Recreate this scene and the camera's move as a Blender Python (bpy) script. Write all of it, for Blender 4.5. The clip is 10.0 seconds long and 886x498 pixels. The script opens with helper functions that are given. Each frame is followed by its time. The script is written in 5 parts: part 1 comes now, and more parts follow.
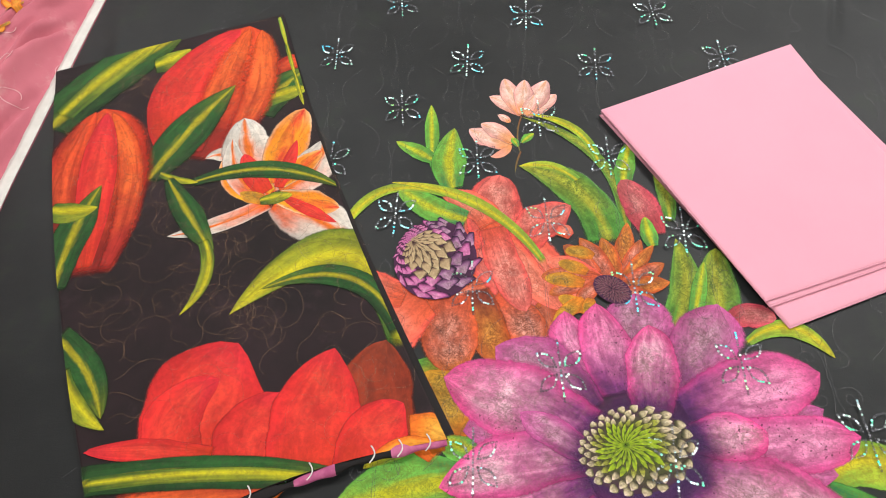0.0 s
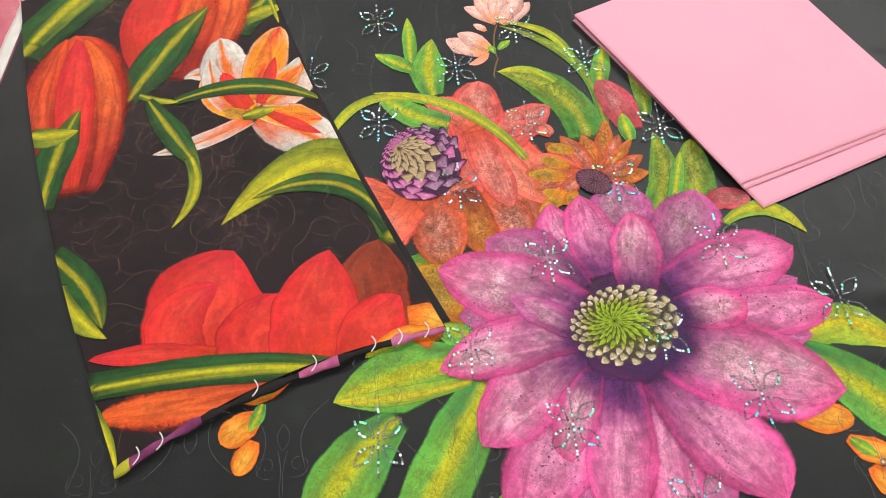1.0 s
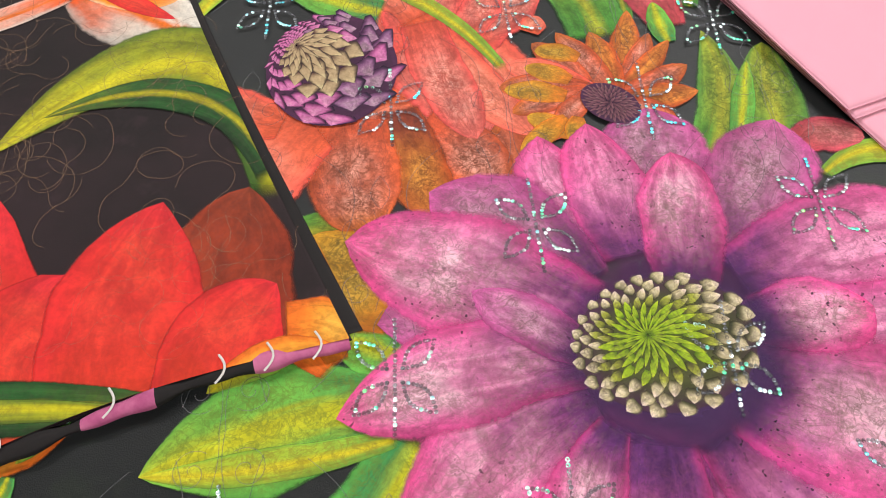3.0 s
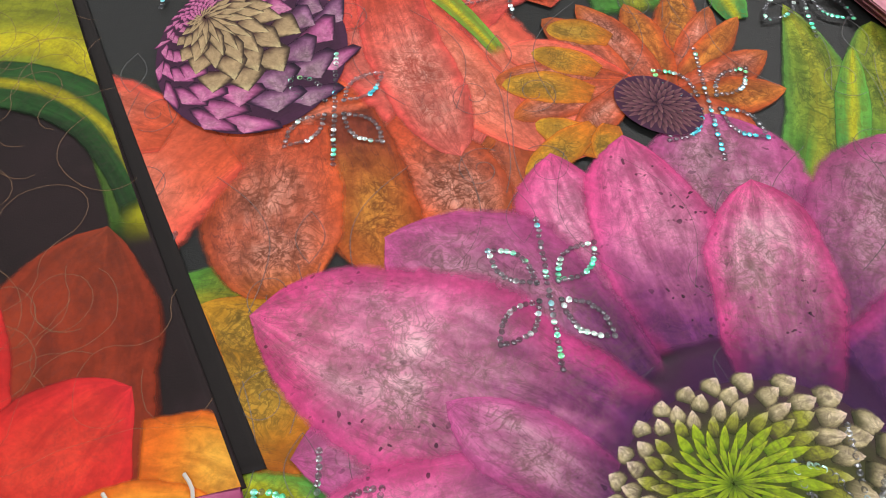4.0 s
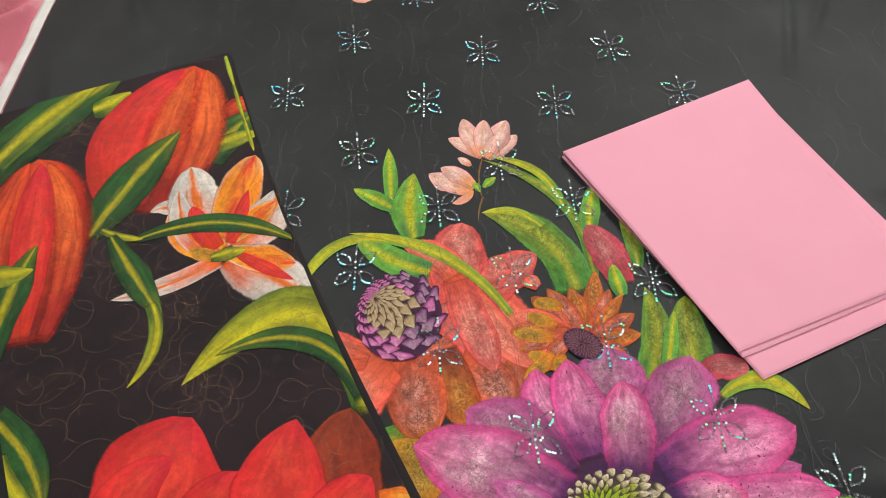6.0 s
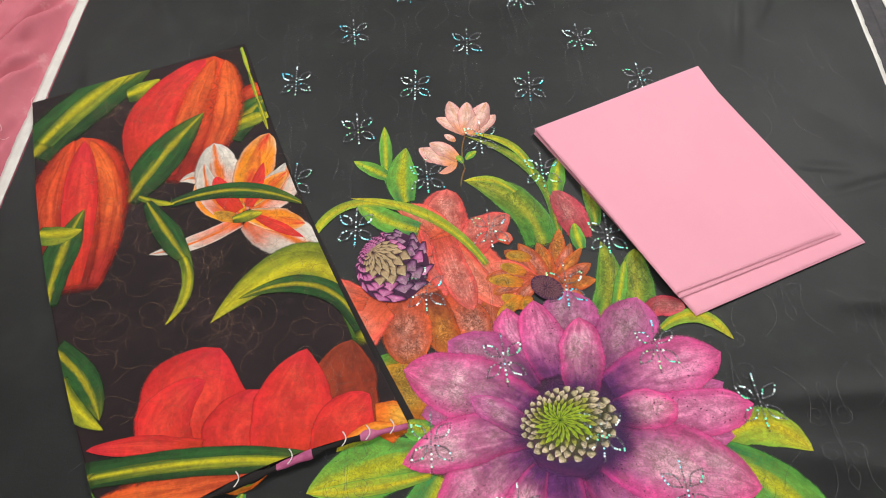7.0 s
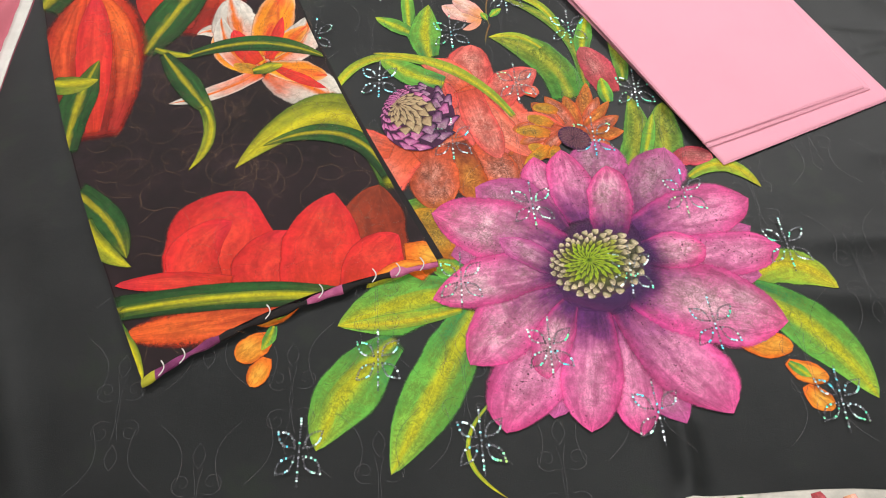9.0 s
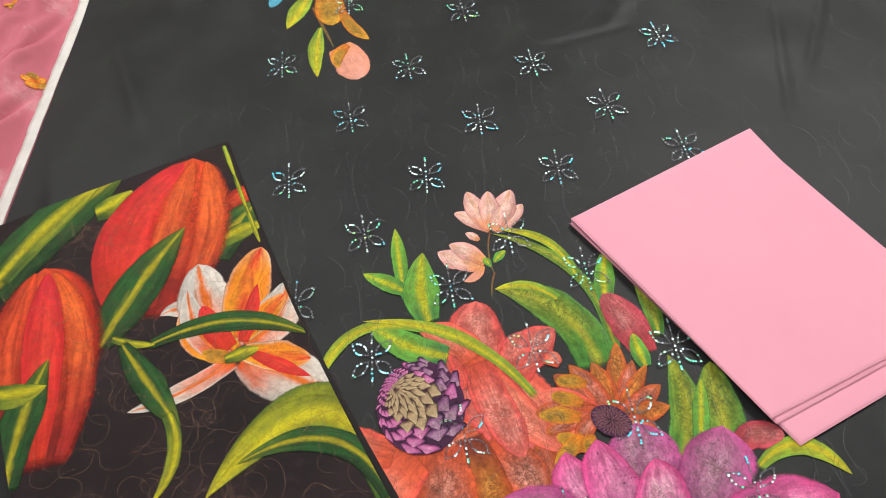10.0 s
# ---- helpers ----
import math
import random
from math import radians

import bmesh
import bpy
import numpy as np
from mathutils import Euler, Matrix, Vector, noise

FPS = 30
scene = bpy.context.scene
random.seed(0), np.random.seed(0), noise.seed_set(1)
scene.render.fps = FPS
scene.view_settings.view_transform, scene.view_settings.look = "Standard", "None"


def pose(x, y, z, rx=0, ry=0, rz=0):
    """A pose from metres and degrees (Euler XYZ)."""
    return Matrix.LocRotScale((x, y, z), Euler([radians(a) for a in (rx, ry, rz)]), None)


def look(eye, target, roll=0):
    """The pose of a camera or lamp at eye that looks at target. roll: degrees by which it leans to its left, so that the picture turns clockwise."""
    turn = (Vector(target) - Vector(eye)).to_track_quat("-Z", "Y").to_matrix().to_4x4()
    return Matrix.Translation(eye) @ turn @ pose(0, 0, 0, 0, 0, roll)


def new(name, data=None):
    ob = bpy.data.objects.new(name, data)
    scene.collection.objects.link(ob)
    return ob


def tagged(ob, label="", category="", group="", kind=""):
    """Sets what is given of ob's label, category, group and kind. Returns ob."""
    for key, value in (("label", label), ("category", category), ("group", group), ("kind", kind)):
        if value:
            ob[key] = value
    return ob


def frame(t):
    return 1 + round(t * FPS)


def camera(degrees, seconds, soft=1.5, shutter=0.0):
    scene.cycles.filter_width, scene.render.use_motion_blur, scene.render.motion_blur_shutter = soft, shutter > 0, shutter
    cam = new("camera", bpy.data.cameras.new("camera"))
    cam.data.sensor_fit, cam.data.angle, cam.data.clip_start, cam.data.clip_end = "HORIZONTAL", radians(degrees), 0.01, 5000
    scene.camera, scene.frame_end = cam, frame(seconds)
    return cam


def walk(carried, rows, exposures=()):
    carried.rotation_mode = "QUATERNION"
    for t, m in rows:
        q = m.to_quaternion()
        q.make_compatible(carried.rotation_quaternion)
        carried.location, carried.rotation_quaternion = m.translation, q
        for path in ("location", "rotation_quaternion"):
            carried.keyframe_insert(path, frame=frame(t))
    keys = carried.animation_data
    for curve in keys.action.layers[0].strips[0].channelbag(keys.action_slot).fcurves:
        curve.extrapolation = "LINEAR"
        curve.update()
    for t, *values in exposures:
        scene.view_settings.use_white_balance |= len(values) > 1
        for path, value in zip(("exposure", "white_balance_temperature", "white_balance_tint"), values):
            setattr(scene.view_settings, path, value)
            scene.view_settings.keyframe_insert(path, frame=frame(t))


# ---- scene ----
cam = camera(62.4, 10.0, 1.0)
PATH = [
    (0, (0.047, 0.109, 0.592), (-0.075, 1.246, -1.049), -7.4),
    (0.5, (0.034, 0.071, 0.583), (-0.026, 1.163, -1.092), -6.6),
    (1, (0.024, 0.051, 0.577), (-0.015, 1.097, -1.127), -6.9),
    (1.5, (0.034, 0.031, 0.55), (0.022, 1.056, -1.168), -5.8),
    (2, (0.036, 0.041, 0.527), (0.042, 1.044, -1.203), -5.1),
    (2.5, (0.039, 0.11, 0.451), (0.045, 1.078, -1.299), -5.1),
    (2.7, (0.042, 0.14, 0.408), (0.058, 1.118, -1.337), -4.0),
    (3.8, (0.066, 0.259, 0.221), (0.11, 1.273, -1.502), -0.9),
    (4, (0.065, 0.27, 0.229), (0.108, 1.283, -1.495), -1.1),
    (4.2, (0.061, 0.274, 0.271), (0.105, 1.261, -1.467), -1.7),
    (4.5, (0.06, 0.254, 0.352), (0.055, 1.265, -1.373), -4.7),
    (5, (0.055, 0.222, 0.485), (0.066, 1.251, -1.229), -4.3),
    (5.2, (0.043, 0.201, 0.516), (0.069, 1.28, -1.168), -3.3),
    (5.5, (0.035, 0.185, 0.552), (0.041, 1.298, -1.11), -4.1),
    (5.7, (0.035, 0.179, 0.569), (0.042, 1.324, -1.071), -3.8),
    (6.8, (0.062, 0.091, 0.667), (0.05, 1.214, -0.987), -5.1),
    (7, (0.055, 0.064, 0.678), (0.049, 1.19, -0.975), -4.6),
    (7.5, (0.048, 0.011, 0.703), (0.037, 1.108, -0.969), -4.6),
    (8, (0.03, -0.024, 0.702), (0.032, 1.07, -0.972), -3.4),
    (8.5, (0.015, -0.038, 0.641), (0.026, 1.014, -1.06), -2.6),
    (8.6, (0.011, -0.038, 0.633), (0.023, 0.985, -1.085), -2.4),
    (9, (0.007, -0.015, 0.623), (0.024, 0.977, -1.113), -2.9),
    (9.5, (0.039, 0.113, 0.617), (0.041, 1.233, -1.039), -8.6),
    (10, (0.037, 0.212, 0.618), (0.04, 1.422, -0.975), -8.8),
]
EXPOSURES = [(0, 0.2), (2.5, 0.2), (4, -0.12), (4.5, -0.4), (5.0, -0.26), (5.7, -0.16), (7, 0.0), (8.5, 0.02), (9, 0.16), (9.5, 0.1), (10, 0.0)]
walk(cam, [(t, look(eye, target, roll)) for t, eye, target, roll in PATH], EXPOSURES)

# ---- world and light: a shop interior lit by ceiling panels out of view ----
world = bpy.data.worlds.new("world")
world.use_nodes = True
world.node_tree.nodes["Background"].inputs[0].default_value = (0.75, 0.82, 0.9, 1)
world.node_tree.nodes["Background"].inputs[1].default_value = 0.05
scene.world = world
# right panel suits the shadows; left and front panels are added as fill
PANELS = [(1.25, 1.75, 51.0), (-0.9, 1.9, 27.0), (0.1, -0.9, 28.0)]
CEILING_Z = 1.95
for px, py, watts in PANELS:
    data = bpy.data.lights.new("unseen_panel_light", "AREA")
    data.shape, data.size, data.size_y, data.energy, data.color = "RECTANGLE", 1.2, 0.3, watts, (1.0, 0.985, 0.98)
    lamp = new("unseen_panel_light", data)
    lamp.matrix_world = pose(px, py, CEILING_Z - 0.06)

# ---- materials ----


def material(name, colour, rough=0.8, metal=0.0, spec=0.3, sheen=0.0):
    mat = bpy.data.materials.new(name)
    mat.use_nodes = True
    b = mat.node_tree.nodes["Principled BSDF"]
    b.inputs["Base Color"].default_value = (*colour, 1)
    b.inputs["Roughness"].default_value = rough
    b.inputs["Metallic"].default_value = metal
    b.inputs["Specular IOR Level"].default_value = spec
    b.inputs["Sheen Weight"].default_value = sheen
    return mat


class Nodes:
    """Short names for building a material's nodes."""

    def __init__(self, mat):
        self.tree = mat.node_tree
        self.bsdf = self.tree.nodes["Principled BSDF"]

    def put(self, kind):
        return self.tree.nodes.new(kind)

    def join(self, a, b):
        self.tree.links.new(a, b)

    def feed(self, socket, value):
        if isinstance(value, (int, float)):
            socket.default_value = value
        elif isinstance(value, tuple):
            socket.default_value = (*value, 1) if len(value) == 3 else value
        else:
            self.join(value, socket)

    def maths(self, op, a, b=0.0, clamp=False):
        node = self.put("ShaderNodeMath")
        node.operation, node.use_clamp = op, clamp
        self.feed(node.inputs[0], a)
        self.feed(node.inputs[1], b)
        return node.outputs[0]

    def mix(self, fac, a, b, blend="MIX"):
        node = self.put("ShaderNodeMix")
        node.data_type, node.blend_type = "RGBA", blend
        self.feed(node.inputs[0], fac)
        self.feed(node.inputs[6], a)
        self.feed(node.inputs[7], b)
        return node.outputs[2]

    def step(self, value, low, high):
        node = self.put("ShaderNodeMapRange")
        node.interpolation_type = "SMOOTHSTEP"
        self.feed(node.inputs[0], value)
        node.inputs[1].default_value, node.inputs[2].default_value = low, high
        return node.outputs[0]

    def noise(self, scale, detail=4.0, rough=0.6, vector=None, distortion=0.0):
        node = self.put("ShaderNodeTexNoise")
        node.inputs["Scale"].default_value = scale
        node.inputs["Detail"].default_value = detail
        node.inputs["Roughness"].default_value = rough
        node.inputs["Distortion"].default_value = distortion
        self.join(vector if vector else self.place(), node.inputs["Vector"])
        return node.outputs["Fac"]

    def put_grey(self, value):
        node = self.put("ShaderNodeCombineColor")
        for i in range(3):
            self.join(value, node.inputs[i])
        return node.outputs[0]

    def place(self):
        return self.put("ShaderNodeNewGeometry").outputs["Position"]

    def weave(self, strength=0.12, scale=1400.0):
        bump = self.put("ShaderNodeBump")
        bump.inputs["Strength"].default_value = strength
        bump.inputs["Distance"].default_value = 0.0006
        fine = self.noise(scale, 2.0)
        coarse = self.noise(60.0, 3.0)
        self.join(self.maths("ADD", fine, self.maths("MULTIPLY", coarse, 2.0)), bump.inputs["Height"])
        self.join(bump.outputs[0], self.bsdf.inputs["Normal"])


def printed(name, base, mid, tip, edge, pale=None, pale_amount=0.0, stripe=None, ink=0.35, streaks=0.3, fade=0.25, speckle=0.0, stripe_at=0.0, rim=0.75, soft=0.10, wide=0.0, scrawl=(0.06, 0.032, 0.035), cover=1.0, mottle=0.09, band_to=0.5):
    """Ink printed on cloth: a run of colour from base to tip, a rim, pale mottling, brushed streaks, scratchy ink veins and specks. The ink thins out at its outline."""
    mat = material(name, mid, 0.75, 0.0, 0.25, 0.05)
    n = Nodes(mat)
    uv = n.put("ShaderNodeUVMap")
    sep = n.put("ShaderNodeSeparateXYZ")
    n.join(uv.outputs[0], sep.inputs[0])
    s, v = sep.outputs[0], sep.outputs[1]
    wob = n.maths("SUBTRACT", n.noise(22.0, 5.0, 0.65), 0.5)
    s2 = n.maths("ADD", s, n.maths("MULTIPLY", wob, 0.7))
    col = n.mix(n.step(s2, 0.0, fade * 2), base, mid)
    col = n.mix(n.step(s2, 0.62, 1.05), col, tip)
    centre = n.maths("SUBTRACT", n.maths("MULTIPLY", v, 2.0), 1.0)
    across = n.maths("ABSOLUTE", centre)
    info = n.put("ShaderNodeObjectInfo")
    stretch = n.put("ShaderNodeCombineXYZ")
    n.join(n.maths("MULTIPLY", s, 2.4), stretch.inputs[0])
    n.join(n.maths("MULTIPLY", v, 4.2), stretch.inputs[1])
    n.join(n.maths("MULTIPLY", info.outputs["Random"], 40.0), stretch.inputs[2])
    brush = n.noise(1.3, 4.0, 0.6, stretch.outputs[0], 0.9)
    if stripe:
        off = n.maths("ABSOLUTE", n.maths("SUBTRACT", centre, stripe_at))
        band = n.maths("ADD", off, n.maths("MULTIPLY", n.maths("SUBTRACT", brush, 0.5), 0.7))
        col = n.mix(n.maths("SUBTRACT", 1.0, n.step(band, 0.0, band_to)), col, stripe)
    if pale:
        patch = n.maths("ADD", n.maths("MULTIPLY", n.noise(24.0, 6.0, 0.65, None, 0.8), 0.55), n.maths("MULTIPLY", brush, 0.45))
        middle = n.maths("SUBTRACT", 1.0, n.step(n.maths("ADD", across, n.maths("MULTIPLY", wob, 0.8)), 0.15, 0.90))
        blot = n.maths("MULTIPLY", n.maths("ADD", 0.25, n.maths("MULTIPLY", n.step(patch, 0.36, 0.62), 0.75)), middle)
        blot = n.maths("MULTIPLY", n.maths("MULTIPLY", blot, n.step(s2, 0.15, 0.5)), n.maths("SUBTRACT", 1.0, n.step(s, 0.72, 1.0)))
        col = n.mix(n.maths("MULTIPLY", blot, pale_amount), col, pale)
    col = n.mix(n.maths("MULTIPLY", n.step(n.maths("ADD", across, n.maths("MULTIPLY", wob, 0.8)), 0.60 - wide, 1.0 - 0.4 * wide), rim), col, edge)
    tone = n.maths("ADD", n.maths("MULTIPLY", brush, 0.55), n.maths("ADD", n.maths("MULTIPLY", n.noise(60.0, 7.0, 0.75, None, 0.8), 0.25), n.maths("MULTIPLY", n.noise(330.0, 3.0, 0.7), 0.20)))
    lean = n.maths("MULTIPLY", centre, n.maths("SUBTRACT", n.maths("MULTIPLY", info.outputs["Random"], 0.5), 0.25))
    light = n.maths("ADD", n.maths("ADD", 1.0 - streaks, lean), n.maths("MULTIPLY", n.step(tone, 0.36, 0.64), 1.8 * streaks))
    col = n.mix(1.0, col, n.put_grey(light), "MULTIPLY")
    if ink:
        inner = n.maths("SUBTRACT", 1.0, n.step(across, 0.72, 0.98))
        veins = n.maths("ABSOLUTE", n.maths("SUBTRACT", n.noise(2.2, 4.0, 0.6, stretch.outputs[0], 0.7), 0.5))
        line = n.maths("SUBTRACT", 1.0, n.step(veins, 0.0, 0.03))
        col = n.mix(n.maths("MULTIPLY", n.maths("MULTIPLY", line, n.step(n.noise(26.0, 3.0), 0.36, 0.60)), n.maths("MULTIPLY", inner, ink * 0.6)), col, (0.05, 0.022, 0.035))
        for scale, width, share, spread in ((48.0, 0.030, 0.85, 0.48), (105.0, 0.060, 1.0, 0.44), (230.0, 0.075, 0.85, 0.46)):
            scratch = n.maths("ABSOLUTE", n.maths("SUBTRACT", n.noise(scale, 3.0, 0.55, None, 1.3), 0.5))
            line = n.maths("SUBTRACT", 1.0, n.step(scratch, 0.0, width))
            gate = n.step(n.noise(scale * 0.25 + 9.0, 3.0), spread - 0.10, spread + 0.10)
            if pale:
                gate = n.maths("MULTIPLY", gate, n.maths("ADD", 0.35, blot), True)
            fac = n.maths("MULTIPLY", n.maths("MULTIPLY", line, gate), n.maths("MULTIPLY", inner, ink * share))
            col = n.mix(fac, col, scrawl)
    grain = n.maths("ADD", n.maths("MULTIPLY", n.noise(130.0, 5.0, 0.7, None, 0.6), 0.6), n.maths("MULTIPLY", n.noise(38.0, 4.0, 0.6, None, 0.9), 0.4))
    col = n.mix(1.0, col, n.put_grey(n.maths("ADD", 1.0 - mottle, n.maths("MULTIPLY", n.step(grain, 0.38, 0.62), 2.0 * mottle))), "MULTIPLY")
    if speckle:
        dots = n.maths("MULTIPLY", n.step(n.noise(330.0, 1.0, 0.4), 0.66, 0.72), n.step(n.noise(17.0, 3.0), 0.45, 0.65))
        col = n.mix(n.maths("MULTIPLY", dots, speckle), col, (0.02, 0.01, 0.02))
    n.join(col, n.bsdf.inputs["Base Color"])
    rimmed = n.maths("SUBTRACT", 1.0, n.step(n.maths("ADD", across, n.maths("MULTIPLY", n.maths("SUBTRACT", n.noise(260.0, 3.0), 0.5), soft)), 1.0 - soft, 1.02))
    n.join(n.maths("MULTIPLY", n.maths("MULTIPLY", rimmed, n.step(s, 0.0, 0.05)), cover), n.bsdf.inputs["Alpha"])
    n.weave(0.10)
    return mat


PURPLE_INK = (0.10, 0.022, 0.13)
M_MAG = printed("magenta_print", PURPLE_INK, (0.74, 0.12, 0.345), (0.74, 0.08, 0.28), (0.64, 0.035, 0.20), (0.86, 0.38, 0.55), 0.75, ink=0.4, speckle=0.9, streaks=0.34, fade=0.34, rim=0.45, soft=0.14, scrawl=(0.30, 0.09, 0.16), cover=0.86, mottle=0.15)
M_MAG_DARK = printed("plum_print", PURPLE_INK, (0.58, 0.11, 0.33), (0.58, 0.10, 0.32), (0.54, 0.06, 0.25), (0.52, 0.29, 0.37), 0.9, ink=0.65, speckle=0.6, streaks=0.32, fade=0.34, rim=0.45, soft=0.14, scrawl=(0.18, 0.09, 0.10), cover=0.84, mottle=0.18)
M_MAG_PALE = printed("pale_magenta_print", PURPLE_INK, (0.74, 0.13, 0.36), (0.76, 0.085, 0.29), (0.66, 0.035, 0.21), (0.80, 0.48, 0.56), 0.95, ink=0.6, speckle=0.9, streaks=0.32, fade=0.30, wide=0.10, rim=0.5, soft=0.14, scrawl=(0.22, 0.13, 0.12), cover=0.86, mottle=0.18)
M_RED = printed("red_print", (0.66, 0.09, 0.05), (0.82, 0.14, 0.11), (0.84, 0.17, 0.14), (0.76, 0.08, 0.075), (0.82, 0.38, 0.30), 0.95, ink=0.7, streaks=0.34, soft=0.12, scrawl=(0.38, 0.06, 0.04), cover=0.84, mottle=0.18)
M_CORAL = printed("coral_print", (0.66, 0.10, 0.04), (0.86, 0.17, 0.10), (0.88, 0.19, 0.12), (0.80, 0.09, 0.065), (0.88, 0.32, 0.22), 0.85, ink=0.5, streaks=0.30, soft=0.14, scrawl=(0.42, 0.07, 0.03), cover=0.88, mottle=0.12)
M_RUST = printed("rust_print", (0.62, 0.09, 0.035), (0.68, 0.12, 0.05), (0.56, 0.14, 0.02), (0.56, 0.09, 0.02), (0.70, 0.32, 0.24), 0.95, ink=0.8, streaks=0.34, soft=0.12, scrawl=(0.18, 0.045, 0.02), cover=0.86, mottle=0.2)
M_RUST_PLAIN = printed("brown_red_print", (0.30, 0.03, 0.01), (0.25, 0.03, 0.01), (0.22, 0.035, 0.012), (0.25, 0.03, 0.01), ink=0.1)
M_ORANGE = printed("orange_print", (0.20, 0.035, 0.02), (0.60, 0.13, 0.025), (0.70, 0.20, 0.035), (0.60, 0.085, 0.02), (0.72, 0.30, 0.05), 0.9, ink=0.7, streaks=0.34, fade=0.36, soft=0.16, scrawl=(0.18, 0.05, 0.015), cover=0.84, mottle=0.18)
M_GOLD = printed("gold_print", (0.60, 0.16, 0.015), (0.70, 0.30, 0.02), (0.74, 0.40, 0.03), (0.68, 0.16, 0.015), (0.44, 0.30, 0.05), 0.8, ink=0.8, streaks=0.26, soft=0.14, scrawl=(0.20, 0.12, 0.02), cover=0.86, mottle=0.2)
M_TULIP = printed("orange_tulip_print", (0.72, 0.14, 0.012), (0.74, 0.25, 0.02), (0.72, 0.20, 0.015), (0.66, 0.10, 0.01), (0.76, 0.42, 0.06), 0.7, ink=0.08)
M_TULIP_RED = printed("flame_tulip_print", (0.18, 0.012, 0.008), (0.54, 0.040, 0.013), (0.64, 0.065, 0.014), (0.32, 0.017, 0.008), (0.70, 0.10, 0.022), 0.7, ink=0.06, streaks=0.35, fade=0.42, wide=0.22, soft=0.2)
M_SCARLET = printed("scarlet_print", (0.56, 0.035, 0.012), (0.66, 0.026, 0.022), (0.62, 0.022, 0.034), (0.54, 0.02, 0.02), (0.70, 0.062, 0.03), 0.7, ink=0.1, streaks=0.22, soft=0.06)
M_LEAF = printed("green_leaf_print", (0.03, 0.20, 0.06), (0.14, 0.38, 0.05), (0.36, 0.50, 0.04), (0.09, 0.34, 0.05), stripe=(0.54, 0.52, 0.015), ink=0.5, speckle=0.35, streaks=0.26, scrawl=(0.12, 0.17, 0.02))
M_LEAF_DEEP = printed("deep_green_leaf_print", (0.015, 0.06, 0.012), (0.018, 0.085, 0.016), (0.12, 0.16, 0.012), (0.010, 0.04, 0.010), stripe=(0.42, 0.37, 0.012), ink=0.15, streaks=0.4, band_to=0.30, mottle=0.06)
M_LEAF_DUSK = printed("dusky_leaf_print", (0.05, 0.11, 0.012), (0.24, 0.27, 0.015), (0.50, 0.46, 0.015), (0.04, 0.11, 0.015), stripe=(0.56, 0.50, 0.012), ink=0.2, stripe_at=0.25, streaks=0.34, band_to=0.55, mottle=0.06)
M_LEAF_YELLOW = printed("yellow_leaf_print", (0.14, 0.30, 0.04), (0.34, 0.44, 0.03), (0.62, 0.55, 0.02), (0.15, 0.36, 0.04), stripe=(0.62, 0.52, 0.015), ink=0.5, stripe_at=0.15, streaks=0.26, scrawl=(0.24, 0.20, 0.02))
M_LEAF_OLIVE = printed("olive_leaf_print", (0.06, 0.22, 0.03), (0.16, 0.28, 0.03), (0.32, 0.38, 0.03), (0.07, 0.24, 0.05), (0.36, 0.38, 0.04), 0.7, stripe=(0.40, 0.40, 0.03), ink=0.7, streaks=0.36, soft=0.12, scrawl=(0.05, 0.10, 0.015), cover=0.92, mottle=0.18, band_to=0.4)
M_ROSE = printed("rosebud_print", (0.42, 0.05, 0.06), (0.56, 0.075, 0.10), (0.58, 0.12, 0.13), (0.52, 0.05, 0.09), (0.56, 0.28, 0.24), 0.7, ink=0.7, streaks=0.34, soft=0.16, scrawl=(0.22, 0.05, 0.04), cover=0.88, mottle=0.16)
M_BLUSH = printed("blush_print", (0.72, 0.26, 0.08), (0.76, 0.40, 0.32), (0.78, 0.50, 0.46), (0.68, 0.28, 0.28), (0.78, 0.60, 0.54), 0.8, stripe=(0.74, 0.34, 0.16), ink=0.35, streaks=0.22, scrawl=(0.45, 0.18, 0.12))
M_PEACH = printed("peach_print", (0.74, 0.30, 0.10), (0.74, 0.32, 0.22), (0.74, 0.34, 0.26), (0.70, 0.26, 0.16), ink=0.1, streaks=0.12)
M_LILY = printed("lily_print", (0.76, 0.10, 0.01), (0.60, 0.54, 0.46), (0.62, 0.59, 0.53), (0.58, 0.53, 0.47), stripe=(0.74, 0.15, 0.010), ink=0.1, streaks=0.2, fade=0.36, band_to=0.34)
M_LILY_FLAME = printed("flame_lily_print", (0.78, 0.36, 0.012), (0.78, 0.22, 0.010), (0.74, 0.36, 0.14), (0.64, 0.50, 0.38), (0.80, 0.40, 0.012), 0.4, stripe=(0.72, 0.035, 0.02), ink=0.1, streaks=0.24, wide=-0.15, band_to=0.6)
M_TWIG = printed("twig_print", (0.20, 0.08, 0.03), (0.16, 0.10, 0.03), (0.14, 0.14, 0.03), (0.15, 0.07, 0.03), ink=0.1)
M_TEAL = printed("teal_print", (0.05, 0.25, 0.4), (0.08, 0.35, 0.5), (0.1, 0.4, 0.5), (0.05, 0.3, 0.4), ink=0.1)
M_FLORET = printed("floret_print", (0.03, 0.035, 0.012), (0.50, 0.42, 0.22), (0.80, 0.62, 0.52), (0.16, 0.12, 0.08), (0.80, 0.68, 0.50), 0.5, ink=0.5, streaks=0.3, rim=0.7, soft=0.4, wide=0.0, fade=0.3)
M_FLORET_GREEN = printed("green_floret_print", (0.08, 0.16, 0.006), (0.28, 0.40, 0.014), (0.52, 0.60, 0.03), (0.16, 0.28, 0.01), ink=0.3, streaks=0.3, rim=0.7, soft=0.4, fade=0.2)
